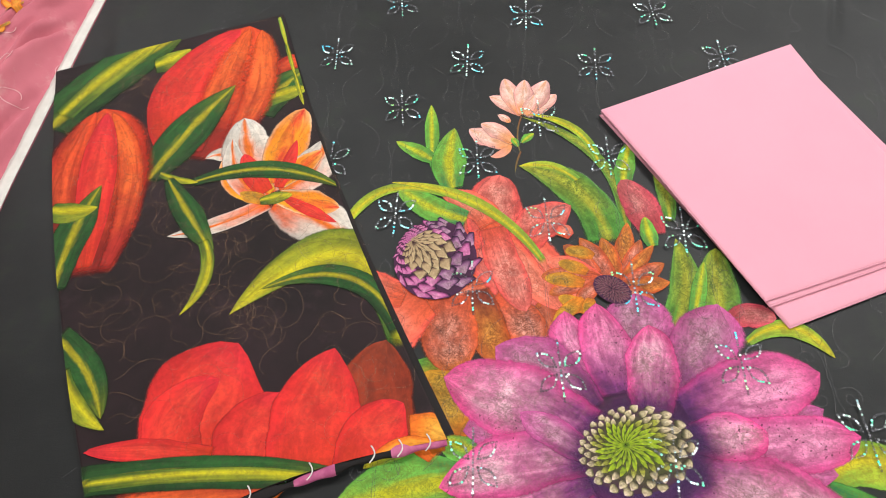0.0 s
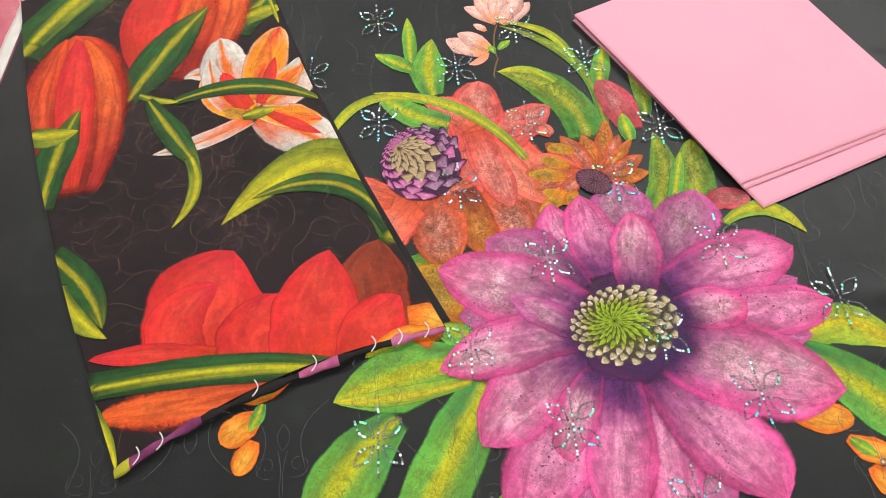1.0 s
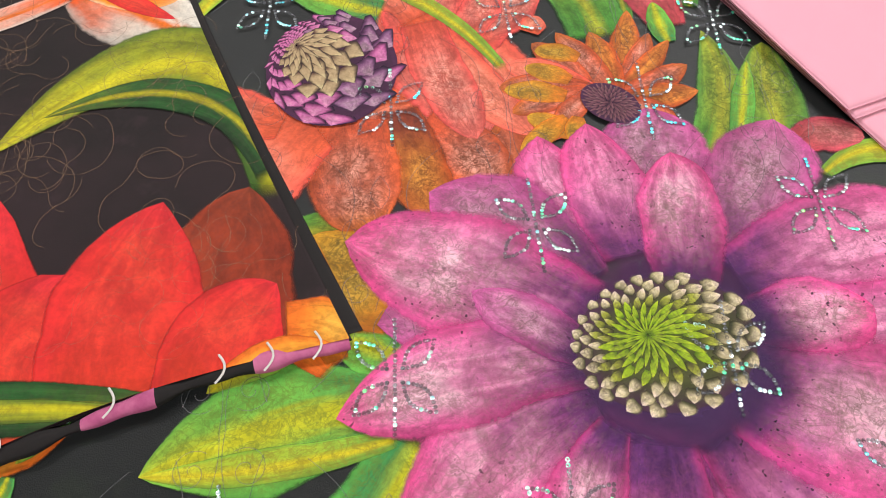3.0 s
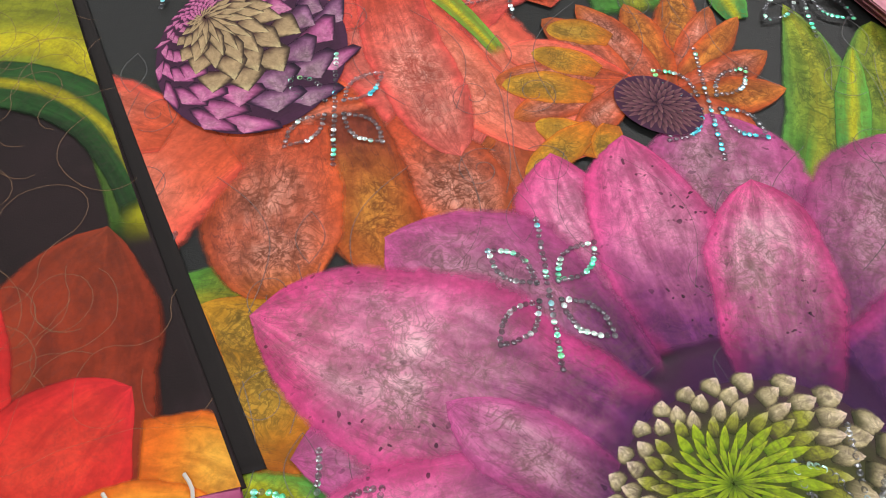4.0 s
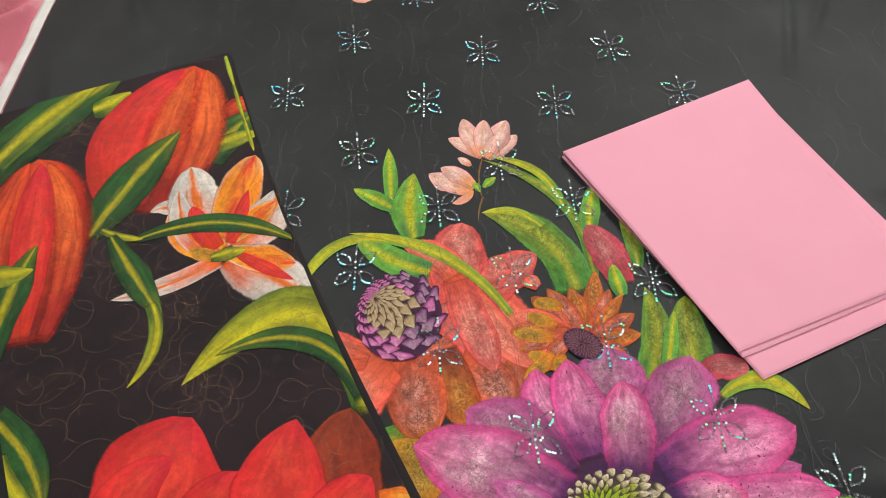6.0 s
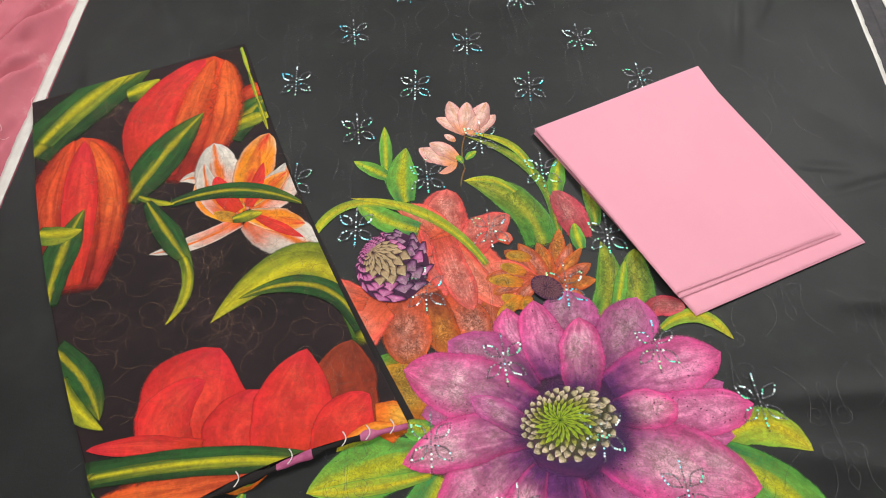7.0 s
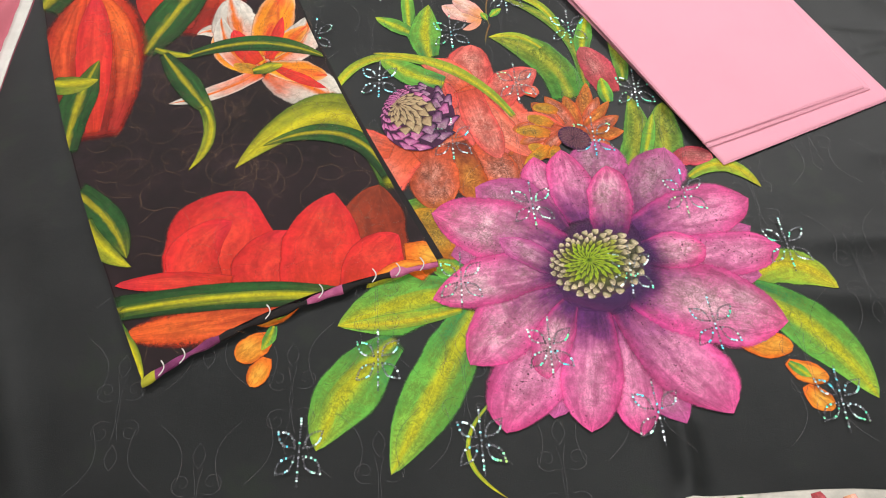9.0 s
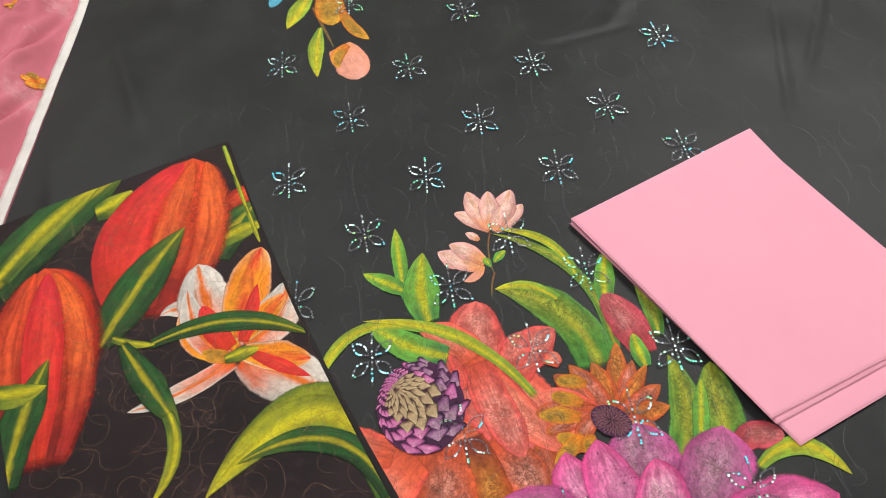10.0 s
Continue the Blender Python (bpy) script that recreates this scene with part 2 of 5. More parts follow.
M_FLORET_OLIVE = printed("olive_floret_print", (0.03, 0.04, 0.006), (0.32, 0.34, 0.04), (0.66, 0.60, 0.24), (0.09, 0.10, 0.015), ink=0.5, streaks=0.3, rim=0.75, soft=0.4, wide=0.0, fade=0.3)
M_FLORET_GROUND = printed("olive_ink_ground", (0.05, 0.08, 0.006), (0.06, 0.065, 0.02), (0.06, 0.02, 0.05), (0.05, 0.02, 0.05), ink=0.1)
M_SCALE = printed("bud_scale_print", (0.07, 0.012, 0.05), (0.56, 0.12, 0.34), (0.64, 0.22, 0.42), (0.012, 0.004, 0.02), (0.62, 0.36, 0.44), 0.5, ink=0.2, streaks=0.22, rim=0.97, soft=0.02, wide=0.08, fade=0.2)
M_SCALE_GREY = printed("grey_plum_scale_print", (0.05, 0.012, 0.05), (0.32, 0.12, 0.27), (0.42, 0.26, 0.34), (0.012, 0.004, 0.02), (0.44, 0.33, 0.34), 0.6, ink=0.3, streaks=0.25, rim=0.97, soft=0.02, wide=0.08, fade=0.2)
M_SCALE_GOLD = printed("gold_scale_print", (0.06, 0.02, 0.02), (0.46, 0.33, 0.18), (0.62, 0.52, 0.28), (0.025, 0.012, 0.012), ink=0.15, streaks=0.2, rim=0.95, soft=0.02, wide=0.08, fade=0.2)
M_INK = printed("dark_plum_ink", (0.03, 0.008, 0.03), (0.045, 0.012, 0.04), (0.06, 0.015, 0.05), (0.03, 0.01, 0.03), ink=0.1)
M_SEED = printed("seed_print", (0.05, 0.015, 0.03), (0.16, 0.06, 0.08), (0.28, 0.16, 0.14), (0.10, 0.03, 0.06), ink=0.2)


M_FLAME = printed("flame_orange_print", (0.32, 0.020, 0.014), (0.62, 0.062, 0.016), (0.70, 0.105, 0.016), (0.50, 0.025, 0.014), (0.74, 0.15, 0.025), 0.7, ink=0.05, streaks=0.32, fade=0.38, soft=0.55)


def halo_material(name, colour):
    """Ink that thins out towards its rim."""
    mat = material(name, colour, 0.8)
    n = Nodes(mat)
    uv = n.put("ShaderNodeUVMap")
    sep = n.put("ShaderNodeSeparateXYZ")
    n.join(uv.outputs[0], sep.inputs[0])
    r = n.maths("ADD", sep.outputs[0], n.maths("MULTIPLY", n.maths("SUBTRACT", n.noise(40.0, 4.0), 0.5), 0.5))
    n.join(n.maths("MULTIPLY", n.maths("SUBTRACT", 1.0, n.step(r, 0.45, 1.0)), 0.9), n.bsdf.inputs["Alpha"])
    return mat


M_HALO = halo_material("violet_ink_wash", (0.055, 0.022, 0.085))
M_UNDER = halo_material("plum_ink_wash", (0.15, 0.03, 0.12))


def cloth(name, dark, light, rough=0.85, sheen=0.1, patch=7.0, bump=0.15, flecks=None):
    mat = material(name, dark, rough, 0.0, 0.25, sheen)
    n = Nodes(mat)
    big = n.step(n.noise(patch, 4.0), 0.3, 0.7)
    fine = n.step(n.noise(500.0, 2.0), 0.2, 0.8)
    col = n.mix(big, dark, light)
    col = n.mix(n.maths("MULTIPLY", fine, 0.25), col, light)
    if flecks:
        mask = n.step(n.noise(14.0, 5.0, 0.7), 0.56, 0.66)
        col = n.mix(n.maths("MULTIPLY", mask, flecks[1]), col, flecks[0])
    n.join(col, n.bsdf.inputs["Base Color"])
    n.weave(bump)
    return mat


M_BLACK = cloth("black_lawn_cloth", (0.0085, 0.0100, 0.0100), (0.0165, 0.0180, 0.0180), 0.52, 0.04, 7.0, 0.32, flecks=((0.016, 0.022, 0.015), 0.6))
M_SCARF = cloth("black_brown_scarf_cloth", (0.008, 0.005, 0.005), (0.022, 0.011, 0.013), 0.7, 0.03, 9.0, flecks=((0.030, 0.016, 0.019), 0.6))
M_SCARF_EDGE = cloth("black_scarf_border", (0.010, 0.008, 0.008), (0.016, 0.013, 0.013), 0.75, 0.03)
M_PINK = cloth("plain_pink_cotton", (0.77, 0.338, 0.425), (0.80, 0.363, 0.45), 0.85, 0.1, 5.0, 0.08)
M_ROSE_CLOTH = cloth("rose_pink_lawn", (0.46, 0.115, 0.15), (0.56, 0.16, 0.20), 0.8, 0.1, 8.0, flecks=((0.60, 0.30, 0.30), 0.5))
M_SELVEDGE = cloth("white_selvedge", (0.60, 0.59, 0.54), (0.72, 0.71, 0.66), 0.9, 0.0, 30.0)
M_HEM = cloth("stained_white_hem", (0.42, 0.40, 0.35), (0.60, 0.57, 0.50), 0.9, 0.0, 40.0, flecks=((0.16, 0.13, 0.10), 0.6))
M_GREY_CLOTH = cloth("charcoal_cloth", (0.045, 0.042, 0.045), (0.07, 0.066, 0.07), 0.85, 0.1, 60.0)
M_TABLE = cloth("cream_table_cover", (0.62, 0.50, 0.30), (0.68, 0.56, 0.36), 0.6, 0.0, 3.0, 0.05)
# grey chosen so that the unseen walls and ceiling bounce less light
M_WALL = cloth("painted_wall", (0.40, 0.38, 0.35), (0.44, 0.42, 0.39), 0.9, 0.0, 1.5, 0.05)
M_FLOOR = cloth("floor_tile", (0.36, 0.33, 0.29), (0.42, 0.39, 0.34), 0.4, 0.0, 2.0, 0.05)
M_WOOD = cloth("table_wood", (0.16, 0.09, 0.05), (0.22, 0.13, 0.07), 0.5, 0.0, 6.0, 0.1)
M_THREAD = material("grey_embroidery_thread", (0.14, 0.14, 0.145), 0.5, 0.0, 0.5, 0.1)
Nodes(M_THREAD).bsdf.inputs["Alpha"].default_value = 0.5
M_THREAD_WARM = material("light_vermicelli_thread", (0.34, 0.19, 0.10), 0.5, 0.0, 0.4, 0.1)
Nodes(M_THREAD_WARM).bsdf.inputs["Alpha"].default_value = 0.34
M_WHITE_THREAD = material("white_thread", (0.62, 0.58, 0.55), 0.7)
M_PANEL = material("lamp_diffuser", (0.9, 0.9, 0.9), 0.5)
Nodes(M_PANEL).bsdf.inputs["Emission Color"].default_value = (1.0, 0.97, 0.93, 1)
Nodes(M_PANEL).bsdf.inputs["Emission Strength"].default_value = 3.0


def sequin_material():
    """Clear holographic film: silver grey, with cyan, blue, green and rose glints painted into its colour."""
    mat = material("holographic_sequin", (0.5, 0.55, 0.6), 0.3, 0.6, 0.6)
    n = Nodes(mat)
    island = n.put("ShaderNodeNewGeometry").outputs["Random Per Island"]
    hue = n.put("ShaderNodeValToRGB")
    stops = [(0.0, (0.10, 0.40, 0.85)), (0.40, (0.12, 0.80, 0.95)), (0.49, (0.95, 0.98, 1.0)), (0.58, (0.10, 0.95, 0.60)), (0.72, (0.70, 0.95, 0.20)), (1.0, (0.95, 0.70, 0.85))]
    while len(hue.color_ramp.elements) < len(stops):
        hue.color_ramp.elements.new(0.5)
    for e, (at, c) in zip(hue.color_ramp.elements, stops):
        e.position, e.color = at, (*c, 1)
    n.join(n.noise(26.0, 2.0), hue.inputs[0])
    # patches where lamp reflections are put into the colour and alpha
    painted_glint = n.step(n.maths("ADD", n.maths("MULTIPLY", n.noise(75.0, 2.0), 0.7), n.maths("MULTIPLY", island, 0.3)), 0.53, 0.60)
    grey = n.mix(n.maths("POWER", island, 2.2), (0.10, 0.105, 0.12), (0.52, 0.54, 0.58))
    n.join(n.mix(painted_glint, grey, hue.outputs[0]), n.bsdf.inputs["Base Color"])
    n.join(n.maths("ADD", 0.55, n.maths("MULTIPLY", painted_glint, 0.45)), n.bsdf.inputs["Alpha"])
    return mat


M_SEQUIN = sequin_material()

# ---- mesh helpers ----


def mesh_object(name, verts, faces, mat, parent=None, label="", smooth=True, uvs=None, at=(0, 0, 0)):
    me = bpy.data.meshes.new(name)
    me.from_pydata([(v[0] - at[0], v[1] - at[1], v[2] - at[2]) for v in verts], [], faces)
    me.materials.append(mat)
    if smooth:
        me.polygons.foreach_set("use_smooth", [True] * len(me.polygons))
    if uvs is not None:
        layer = me.uv_layers.new(name="UVMap")
        index = np.zeros(len(me.loops), dtype=np.int32)
        me.loops.foreach_get("vertex_index", index)
        layer.data.foreach_set("uv", np.asarray(uvs, dtype=np.float32)[index].ravel())
    me.update()
    ob = new(name, me)
    ob.location = at
    if parent:
        ob.parent = parent
        ob.matrix_parent_inverse = parent.matrix_basis.inverted()
    if label:
        tagged(ob, label)
    return ob


def part(name, bm, mat, parent=None, label=""):
    me = bpy.data.meshes.new(name)
    bm.to_mesh(me)
    bm.free()
    me.materials.append(mat)
    ob = new(name, me)
    if parent:
        ob.parent = parent
        ob.matrix_parent_inverse = parent.matrix_basis.inverted()
    if label:
        tagged(ob, label)
    return ob


def box(name, lo, hi, mat, parent=None, label="", bevel=0.0):
    bm = bmesh.new()
    bmesh.ops.create_cube(bm, size=1)
    for v in bm.verts:
        v.co = Vector([lo[i] if v.co[i] < 0 else hi[i] for i in range(3)])
    if bevel:
        bmesh.ops.bevel(bm, geom=bm.edges[:], offset=bevel, segments=2, affect="EDGES")
    return part(name, bm, mat, parent, label)


def grid_faces(nu, nv, start=0):
    return [(start + i * (nv + 1) + j, start + (i + 1) * (nv + 1) + j, start + (i + 1) * (nv + 1) + j + 1, start + i * (nv + 1) + j + 1) for i in range(nu) for j in range(nv)]


def blob(x, y, x0, y0, x1, y1, width):
    """How near (x, y) is to a crease from one point to another, 0 to 1, fading at its ends."""
    dx, dy = x1 - x0, y1 - y0
    ll = dx * dx + dy * dy
    s = ((x - x0) * dx + (y - y0) * dy) / ll
    off = ((x - x0) * dy - (y - y0) * dx) / math.sqrt(ll)
    along = max(0.0, min(1.0, s * 4)) * max(0.0, min(1.0, (1 - s) * 4))
    return along * math.exp(-(off / width) ** 2)


SHIRT_BASE = 0.0040
CREASES = [
    # x0, y0, x1, y1, width, height
    (0.529, 1.029, 0.449, 0.766, 0.006, -0.0026),
    (0.612, 1.042, 0.494, 0.838, 0.006, -0.0026),
    (0.201, 0.978, 0.334, 0.999, 0.006, -0.0020),
    (0.303, 0.283, 0.616, 0.193, 0.016, 0.0048),
    (0.332, 0.322, 0.616, 0.315, 0.014, 0.0040),
    (0.472, 0.605, 0.544, 0.589, 0.006, -0.0022),
    (0.481, 0.553, 0.614, 0.584, 0.006, -0.0022),
    (0.202, 0.171, 0.200, 0.087, 0.012, 0.0096),
    (-0.435, 0.344, -0.328, 0.059, 0.018, 0.0040),
    (-0.430, 0.936, -0.350, 0.537, 0.012, 0.0029),
    (-0.389, 1.171, -0.307, 0.921, 0.012, 0.0035),
    (0.399, 1.127, 0.287, 0.988, 0.012, 0.0032),
    (0.435, 0.424, 0.615, 0.394, 0.012, 0.0029),
]


def cloth_height(x, y):
    """The height of the black shirt cloth: nearly flat, with a few creases."""
    z = SHIRT_BASE + 0.0004 * math.sin(x * 15 + 1.3 * math.sin(y * 7)) + 0.0003 * math.sin(y * 19 + 2 * math.sin(x * 9))
    free = min(1.0, max(0.0, max(-0.24 - x, x - 0.46, y - 0.84) / 0.06))
    if free:
        z += free * (0.0022 * abs(noise.noise((x * 7 + 3, y * 5, 2.2))) + 0.0012 * noise.noise((x * 19, y * 15, 5.1)))
    for x0, y0, x1, y1, w, h in CREASES:
        z += h * blob(x, y, x0, y0, x1, y1, w)
    return z


def scarf_height(x, y):
    """The top of the folded scarf."""
    return 0.0102 + 0.0004 * math.sin(x * 13 + y * 9) + 0.0003 * math.sin(y * 17 - x * 9)


SCARF_EDGE = [(-0.4770, 0.8040), (-0.2020, 0.8900), (0.0080, 0.3220), (-0.2610, 0.2220)]
SCARF_BOWS = (0.0, -0.045, -0.028, -0.055)


def scarf_bow(x, y):
    """How far the scarf's sides wander from straight lines at a place."""
    c = [Vector(p) for p in SCARF_EDGE]
    across, down = c[1] - c[0], c[3] - c[0]
    d = Vector((x, y)) - c[0]
    k = across.x * down.y - across.y * down.x
    u = min(1.0, max(0.0, (d.x * down.y - d.y * down.x) / k))
    v = min(1.0, max(0.0, (across.x * d.y - across.y * d.x) / k))
    top, right, bottom, left = SCARF_BOWS
    q = down * (top * math.sin(u * math.pi) * (1 - v) + bottom * math.sin(u * math.pi) * v) + across * (left * math.sin(v * math.pi) * (1 - u) + right * math.sin(v * math.pi) * u)
    return q.x, q.y


def blade(parent, name, mat, ax, ay, bx, by, mx, my, w, b0, rnd, lay, height=cloth_height, edge=None):
    """A printed petal or leaf: its spine bends from (ax, ay) past (mx, my) to the tip (bx, by); w is half its width."""
    a, b, m = np.array((ax, ay)), np.array((bx, by)), np.array((mx, my))
    d = b - a
    p = min(0.68, max(0.32, float((m - a) @ d / (d @ d))))
    c = (m - (1 - p) ** 2 * a - p * p * b) / (2 * p * (1 - p))
    nu, nv = (22, 8)
    verts, uvs = [], []
    seed = ax * 91 + by * 57
    for i in range(nu + 1):
        s = i / nu
        q = (1 - s) ** 2 * a + 2 * s * (1 - s) * c + s * s * b
        t = 2 * (1 - s) * (c - a) + 2 * s * (b - c)
        t = t / (np.linalg.norm(t) + 1e-9)
        if s < p:
            f = b0 + (1 - b0) * math.sin(s / p * math.pi / 2)
        else:
            k = (s - p) / (1 - p)
            e = 2.0 + 3.0 * max(0.0, rnd - 1.0)
            f = max(0.0, 1 - rnd) * (1 - k ** 1.7) + min(1.0, rnd) * math.sqrt(max(0.0, 1 - k ** e))
        broad = mat in (M_MAG, M_MAG_PALE, M_MAG_DARK)
        for j in range(nv + 1):
            v = 2 * j / nv - 1
            g = f
            if s >= p and broad:   # broad, uneven shoulders and a short point
                lean = 0.5 + 0.5 * math.sin(seed * 7.3)
                g = 0.25 * f + 0.75 * (1 - k ** (1.5 + 3.4 * (lean if v > 0 else 1 - lean)))
            rim = 1.05 + (0.16 * noise.noise((s * 3.1 + seed, v * 0.8, seed)) + 0.06 * noise.noise((s * 9.0 + seed, v, seed))) * abs(v)
            x, y = q[0] - t[1] * v * w * g * rim, q[1] + t[0] * v * w * g * rim
            verts.append((x, y, height(x, y) + 0.00035 + lay * 0.000012))
            uvs.append((s, j / nv))
    ob = mesh_object(name, verts, grid_faces(nu, nv), mat, parent, "", True, uvs, (ax, ay, 0.0))
    if edge:
        trim_to(ob.data, ob.location, edge)
    return ob


def trim_to(me, at, corners):
    """Cut away what lies outside the scarf's bowed outline, given clockwise seen from above."""
    bm = bmesh.new()
    bm.from_mesh(me)
    for v in bm.verts:
        v.co -= Vector((*scarf_bow(v.co.x + at.x, v.co.y + at.y), 0))
    for (x0, y0), (x1, y1) in zip(corners, corners[1:] + corners[:1]):
        out = Vector((-(y1 - y0), x1 - x0, 0)).normalized()
        bmesh.ops.bisect_plane(bm, geom=bm.verts[:] + bm.edges[:] + bm.faces[:], plane_co=Vector((x0, y0, 0)) - at, plane_no=out, clear_outer=True)
    for v in bm.verts:
        v.co += Vector((*scarf_bow(v.co.x + at.x, v.co.y + at.y), 0))
    bm.to_mesh(me)
    bm.free()


def halo(parent, mat, cx, cy, ux, uy, vx, vy, lay):
    verts, uvs, faces = [(cx, cy, cloth_height(cx, cy) + 0.00035 + lay * 0.000012)], [(0, 0.5)], []
    n, rings = 40, 10
    for r in range(1, rings + 1):
        for i in range(n):
            a = i / n * math.tau
            x, y = cx + r / rings * (ux * math.cos(a) + vx * math.sin(a)), cy + r / rings * (uy * math.cos(a) + vy * math.sin(a))
            verts.append((x, y, cloth_height(x, y) + 0.00035 + lay * 0.000012))
            uvs.append((r / rings, 0.5))
    faces += [(0, 1 + i, 1 + (i + 1) % n) for i in range(n)]
    for r in range(rings - 1):
        faces += [(1 + r * n + i, 1 + (r + 1) * n + i, 1 + (r + 1) * n + (i + 1) % n, 1 + r * n + (i + 1) % n) for i in range(n)]
    return mesh_object("ink_wash", verts, faces, mat, parent, "dark violet ink wash", True, uvs)


def scale_shape(verts, uvs, faces, x, y, dx, dy, w, z, sharp=1.0):
    """One pointed printed scale from (x, y) along (dx, dy)."""
    start = len(verts)
    n = 6
    ll = math.hypot(dx, dy)
    px, py = -dy / ll, dx / ll
    for i in range(n + 1):
        s = i / n
        f = (0.8 + 0.2 * s / 0.35) if s < 0.35 else (1 - ((s - 0.35) / 0.65) ** (1.15 + sharp))
        for j in range(3):
            v = j - 1
            qx, qy = x + dx * s + px * v * w * f, y + dy * s + py * v * w * f
            verts.append((qx, qy, cloth_height(qx, qy) + z))
            uvs.append((s, j / 2))
    faces += grid_faces(n, 2, start)


def ring_scales(parent, name, cx, cy, ux, uy, vx, vy, lay, fx, fy, number, rings, growth, swirl, plump, pick, sharp, over=1.0, seed=3, long=2.0):
    """Rings of printed scales that fan out from an off-centre point of an oval; pick(ring share, angle) gives each one's ink."""
    rng = random.Random(seed)
    step = 0
    radius = 0.5 * (math.hypot(ux, uy) + math.hypot(vx, vy))
    for ring in range(rings - 1, -1, -1):
        for i in range(number):
            a = (i + 0.5 * (ring % 2) + 0.2 * rng.uniform(-1, 1)) / number * math.tau
            a0, a1 = a - swirl, a + swirl
            ends = []
            for ang, share in ((a0, (ring / rings) ** growth), (a1, min(over + 0.04 * rng.uniform(-1, 1), ((ring + long) / (rings + long - 1.1)) ** growth))):
                ca, sa = math.cos(ang), math.sin(ang)
                bb = fx * ca + fy * sa
                reach = -bb + math.sqrt(max(0.0, bb * bb - (fx * fx + fy * fy - 1)))
                ends.append((fx + share * reach * ca, fy + share * reach * sa, share * reach))
            (p, q, r0), (p1, q1, r1) = ends
            x, y = cx + p * ux + q * vx, cy + p * uy + q * vy
            dx, dy = cx + p1 * ux + q1 * vx - x, cy + p1 * uy + q1 * vy - y
            w = plump * radius * (0.5 * (r0 + r1)) * math.pi / number
            verts, uvs, faces = [], [], []
            scale_shape(verts, uvs, faces, x, y, dx, dy, w, 0.00039 + lay * 0.000012 + step * 0.0000012, sharp)
            mesh_object(name, verts, faces, pick(ring / (rings - 1), a, rng), parent, "", True, uvs)
            step += 1


def floret_disc(parent, cx, cy, ux, uy, vx, vy, lay):
    """The seed head: plump pale florets round a yellow-green heart of fine swirled lines."""
    halo_plain(parent, "disc_ground", M_FLORET_GROUND, cx, cy, ux * 0.95, uy * 0.95, vx * 0.95, vy * 0.95, lay)

    def pick(share, a, rng):
        if share < 0.46 + 0.10 * rng.uniform(-1, 1):
            return M_FLORET_GREEN
        return M_FLORET_OLIVE if share < 0.66 + 0.12 * rng.uniform(-1, 1) else M_FLORET

    ring_scales(parent, "floret", cx, cy, ux, uy, vx, vy, lay, -0.20, -0.08, 22, 7, 0.95, 0.05, 0.82, pick, 0.8, 1.06, 3, 2.3)


def halo_plain(parent, name, mat, cx, cy, ux, uy, vx, vy, lay):
    ob = halo(parent, mat, cx, cy, ux, uy, vx, vy, lay)
    ob.name = name
    ob["label"] = "dark plum ink ground"
    return ob


def seed_disc(parent, cx, cy, ux, uy, vx, vy, lay):
    halo_plain(parent, "disc_ground", M_INK, cx, cy, ux, uy, vx, vy, lay)
    verts, uvs, faces = [], [], []
    for k in range(80):
        r = math.sqrt((79 - k + 0.5) / 80)
        a = k * 2.39996
        ca, sa = math.cos(a), math.sin(a)
        x, y = cx + 0.8 * r * (ca * ux + sa * vx), cy + 0.8 * r * (ca * uy + sa * vy)
        dx, dy = 0.36 * (ca * ux + sa * vx), 0.36 * (ca * uy + sa * vy)
        scale_shape(verts, uvs, faces, x - dx * 0.3, y - dy * 0.3, dx, dy, 0.0009, 0.00042 + lay * 0.000012 + k * 0.000003)
    tagged(mesh_object("seed_texture", verts, faces, M_SEED, parent, "", True, uvs), kind="stuff")


def scaled_bud(parent, cx, cy, ux, uy, vx, vy, lay):
    """An artichoke-like bud: pointed scales that fan out from a point near its upper end."""
    halo_plain(parent, "bud_ground", M_INK, cx, cy, ux, uy, vx, vy, lay)

    def pick(share, a, rng):
        if share < 0.40 + 0.26 * math.cos(a - 0.9) + 0.06 * rng.uniform(-1, 1):
            return M_SCALE_GOLD
        return M_SCALE_GREY if math.cos(a - 0.1) > 0.55 and rng.random() < 0.75 else M_SCALE

    ring_scales(parent, "scale", cx, cy, ux, uy, vx, vy, lay, -0.50, -0.50, 18, 8, 1.05, 0.05, 1.25, pick, -0.05, 1.0, 3, 2.6)


def threads(name, lines, mat, parent, radius, height, lift, kind="stuff"):
    """Fine thread laid on cloth: three-sided tubes along each line of (x, y)."""
    verts, faces = [], []
    for line in lines:
        start = len(verts)
        for i, (x, y) in enumerate(line):
            x0, y0 = line[max(0, i - 1)]
            x1, y1 = line[min(len(line) - 1, i + 1)]
            ll = math.hypot(x1 - x0, y1 - y0) + 1e-9
            px, py = -(y1 - y0) / ll * radius, (x1 - x0) / ll * radius
            z = height(x, y) + lift
            verts += [(x + px, y + py, z), (x, y, z + radius * 0.9), (x - px, y - py, z)]
        for i in range(len(line) - 1):
            b = start + i * 3
            faces += [(b, b + 3, b + 4, b + 1), (b + 1, b + 4, b + 5, b + 2)]
    return tagged(mesh_object(name, verts, faces, mat, parent), kind=kind)

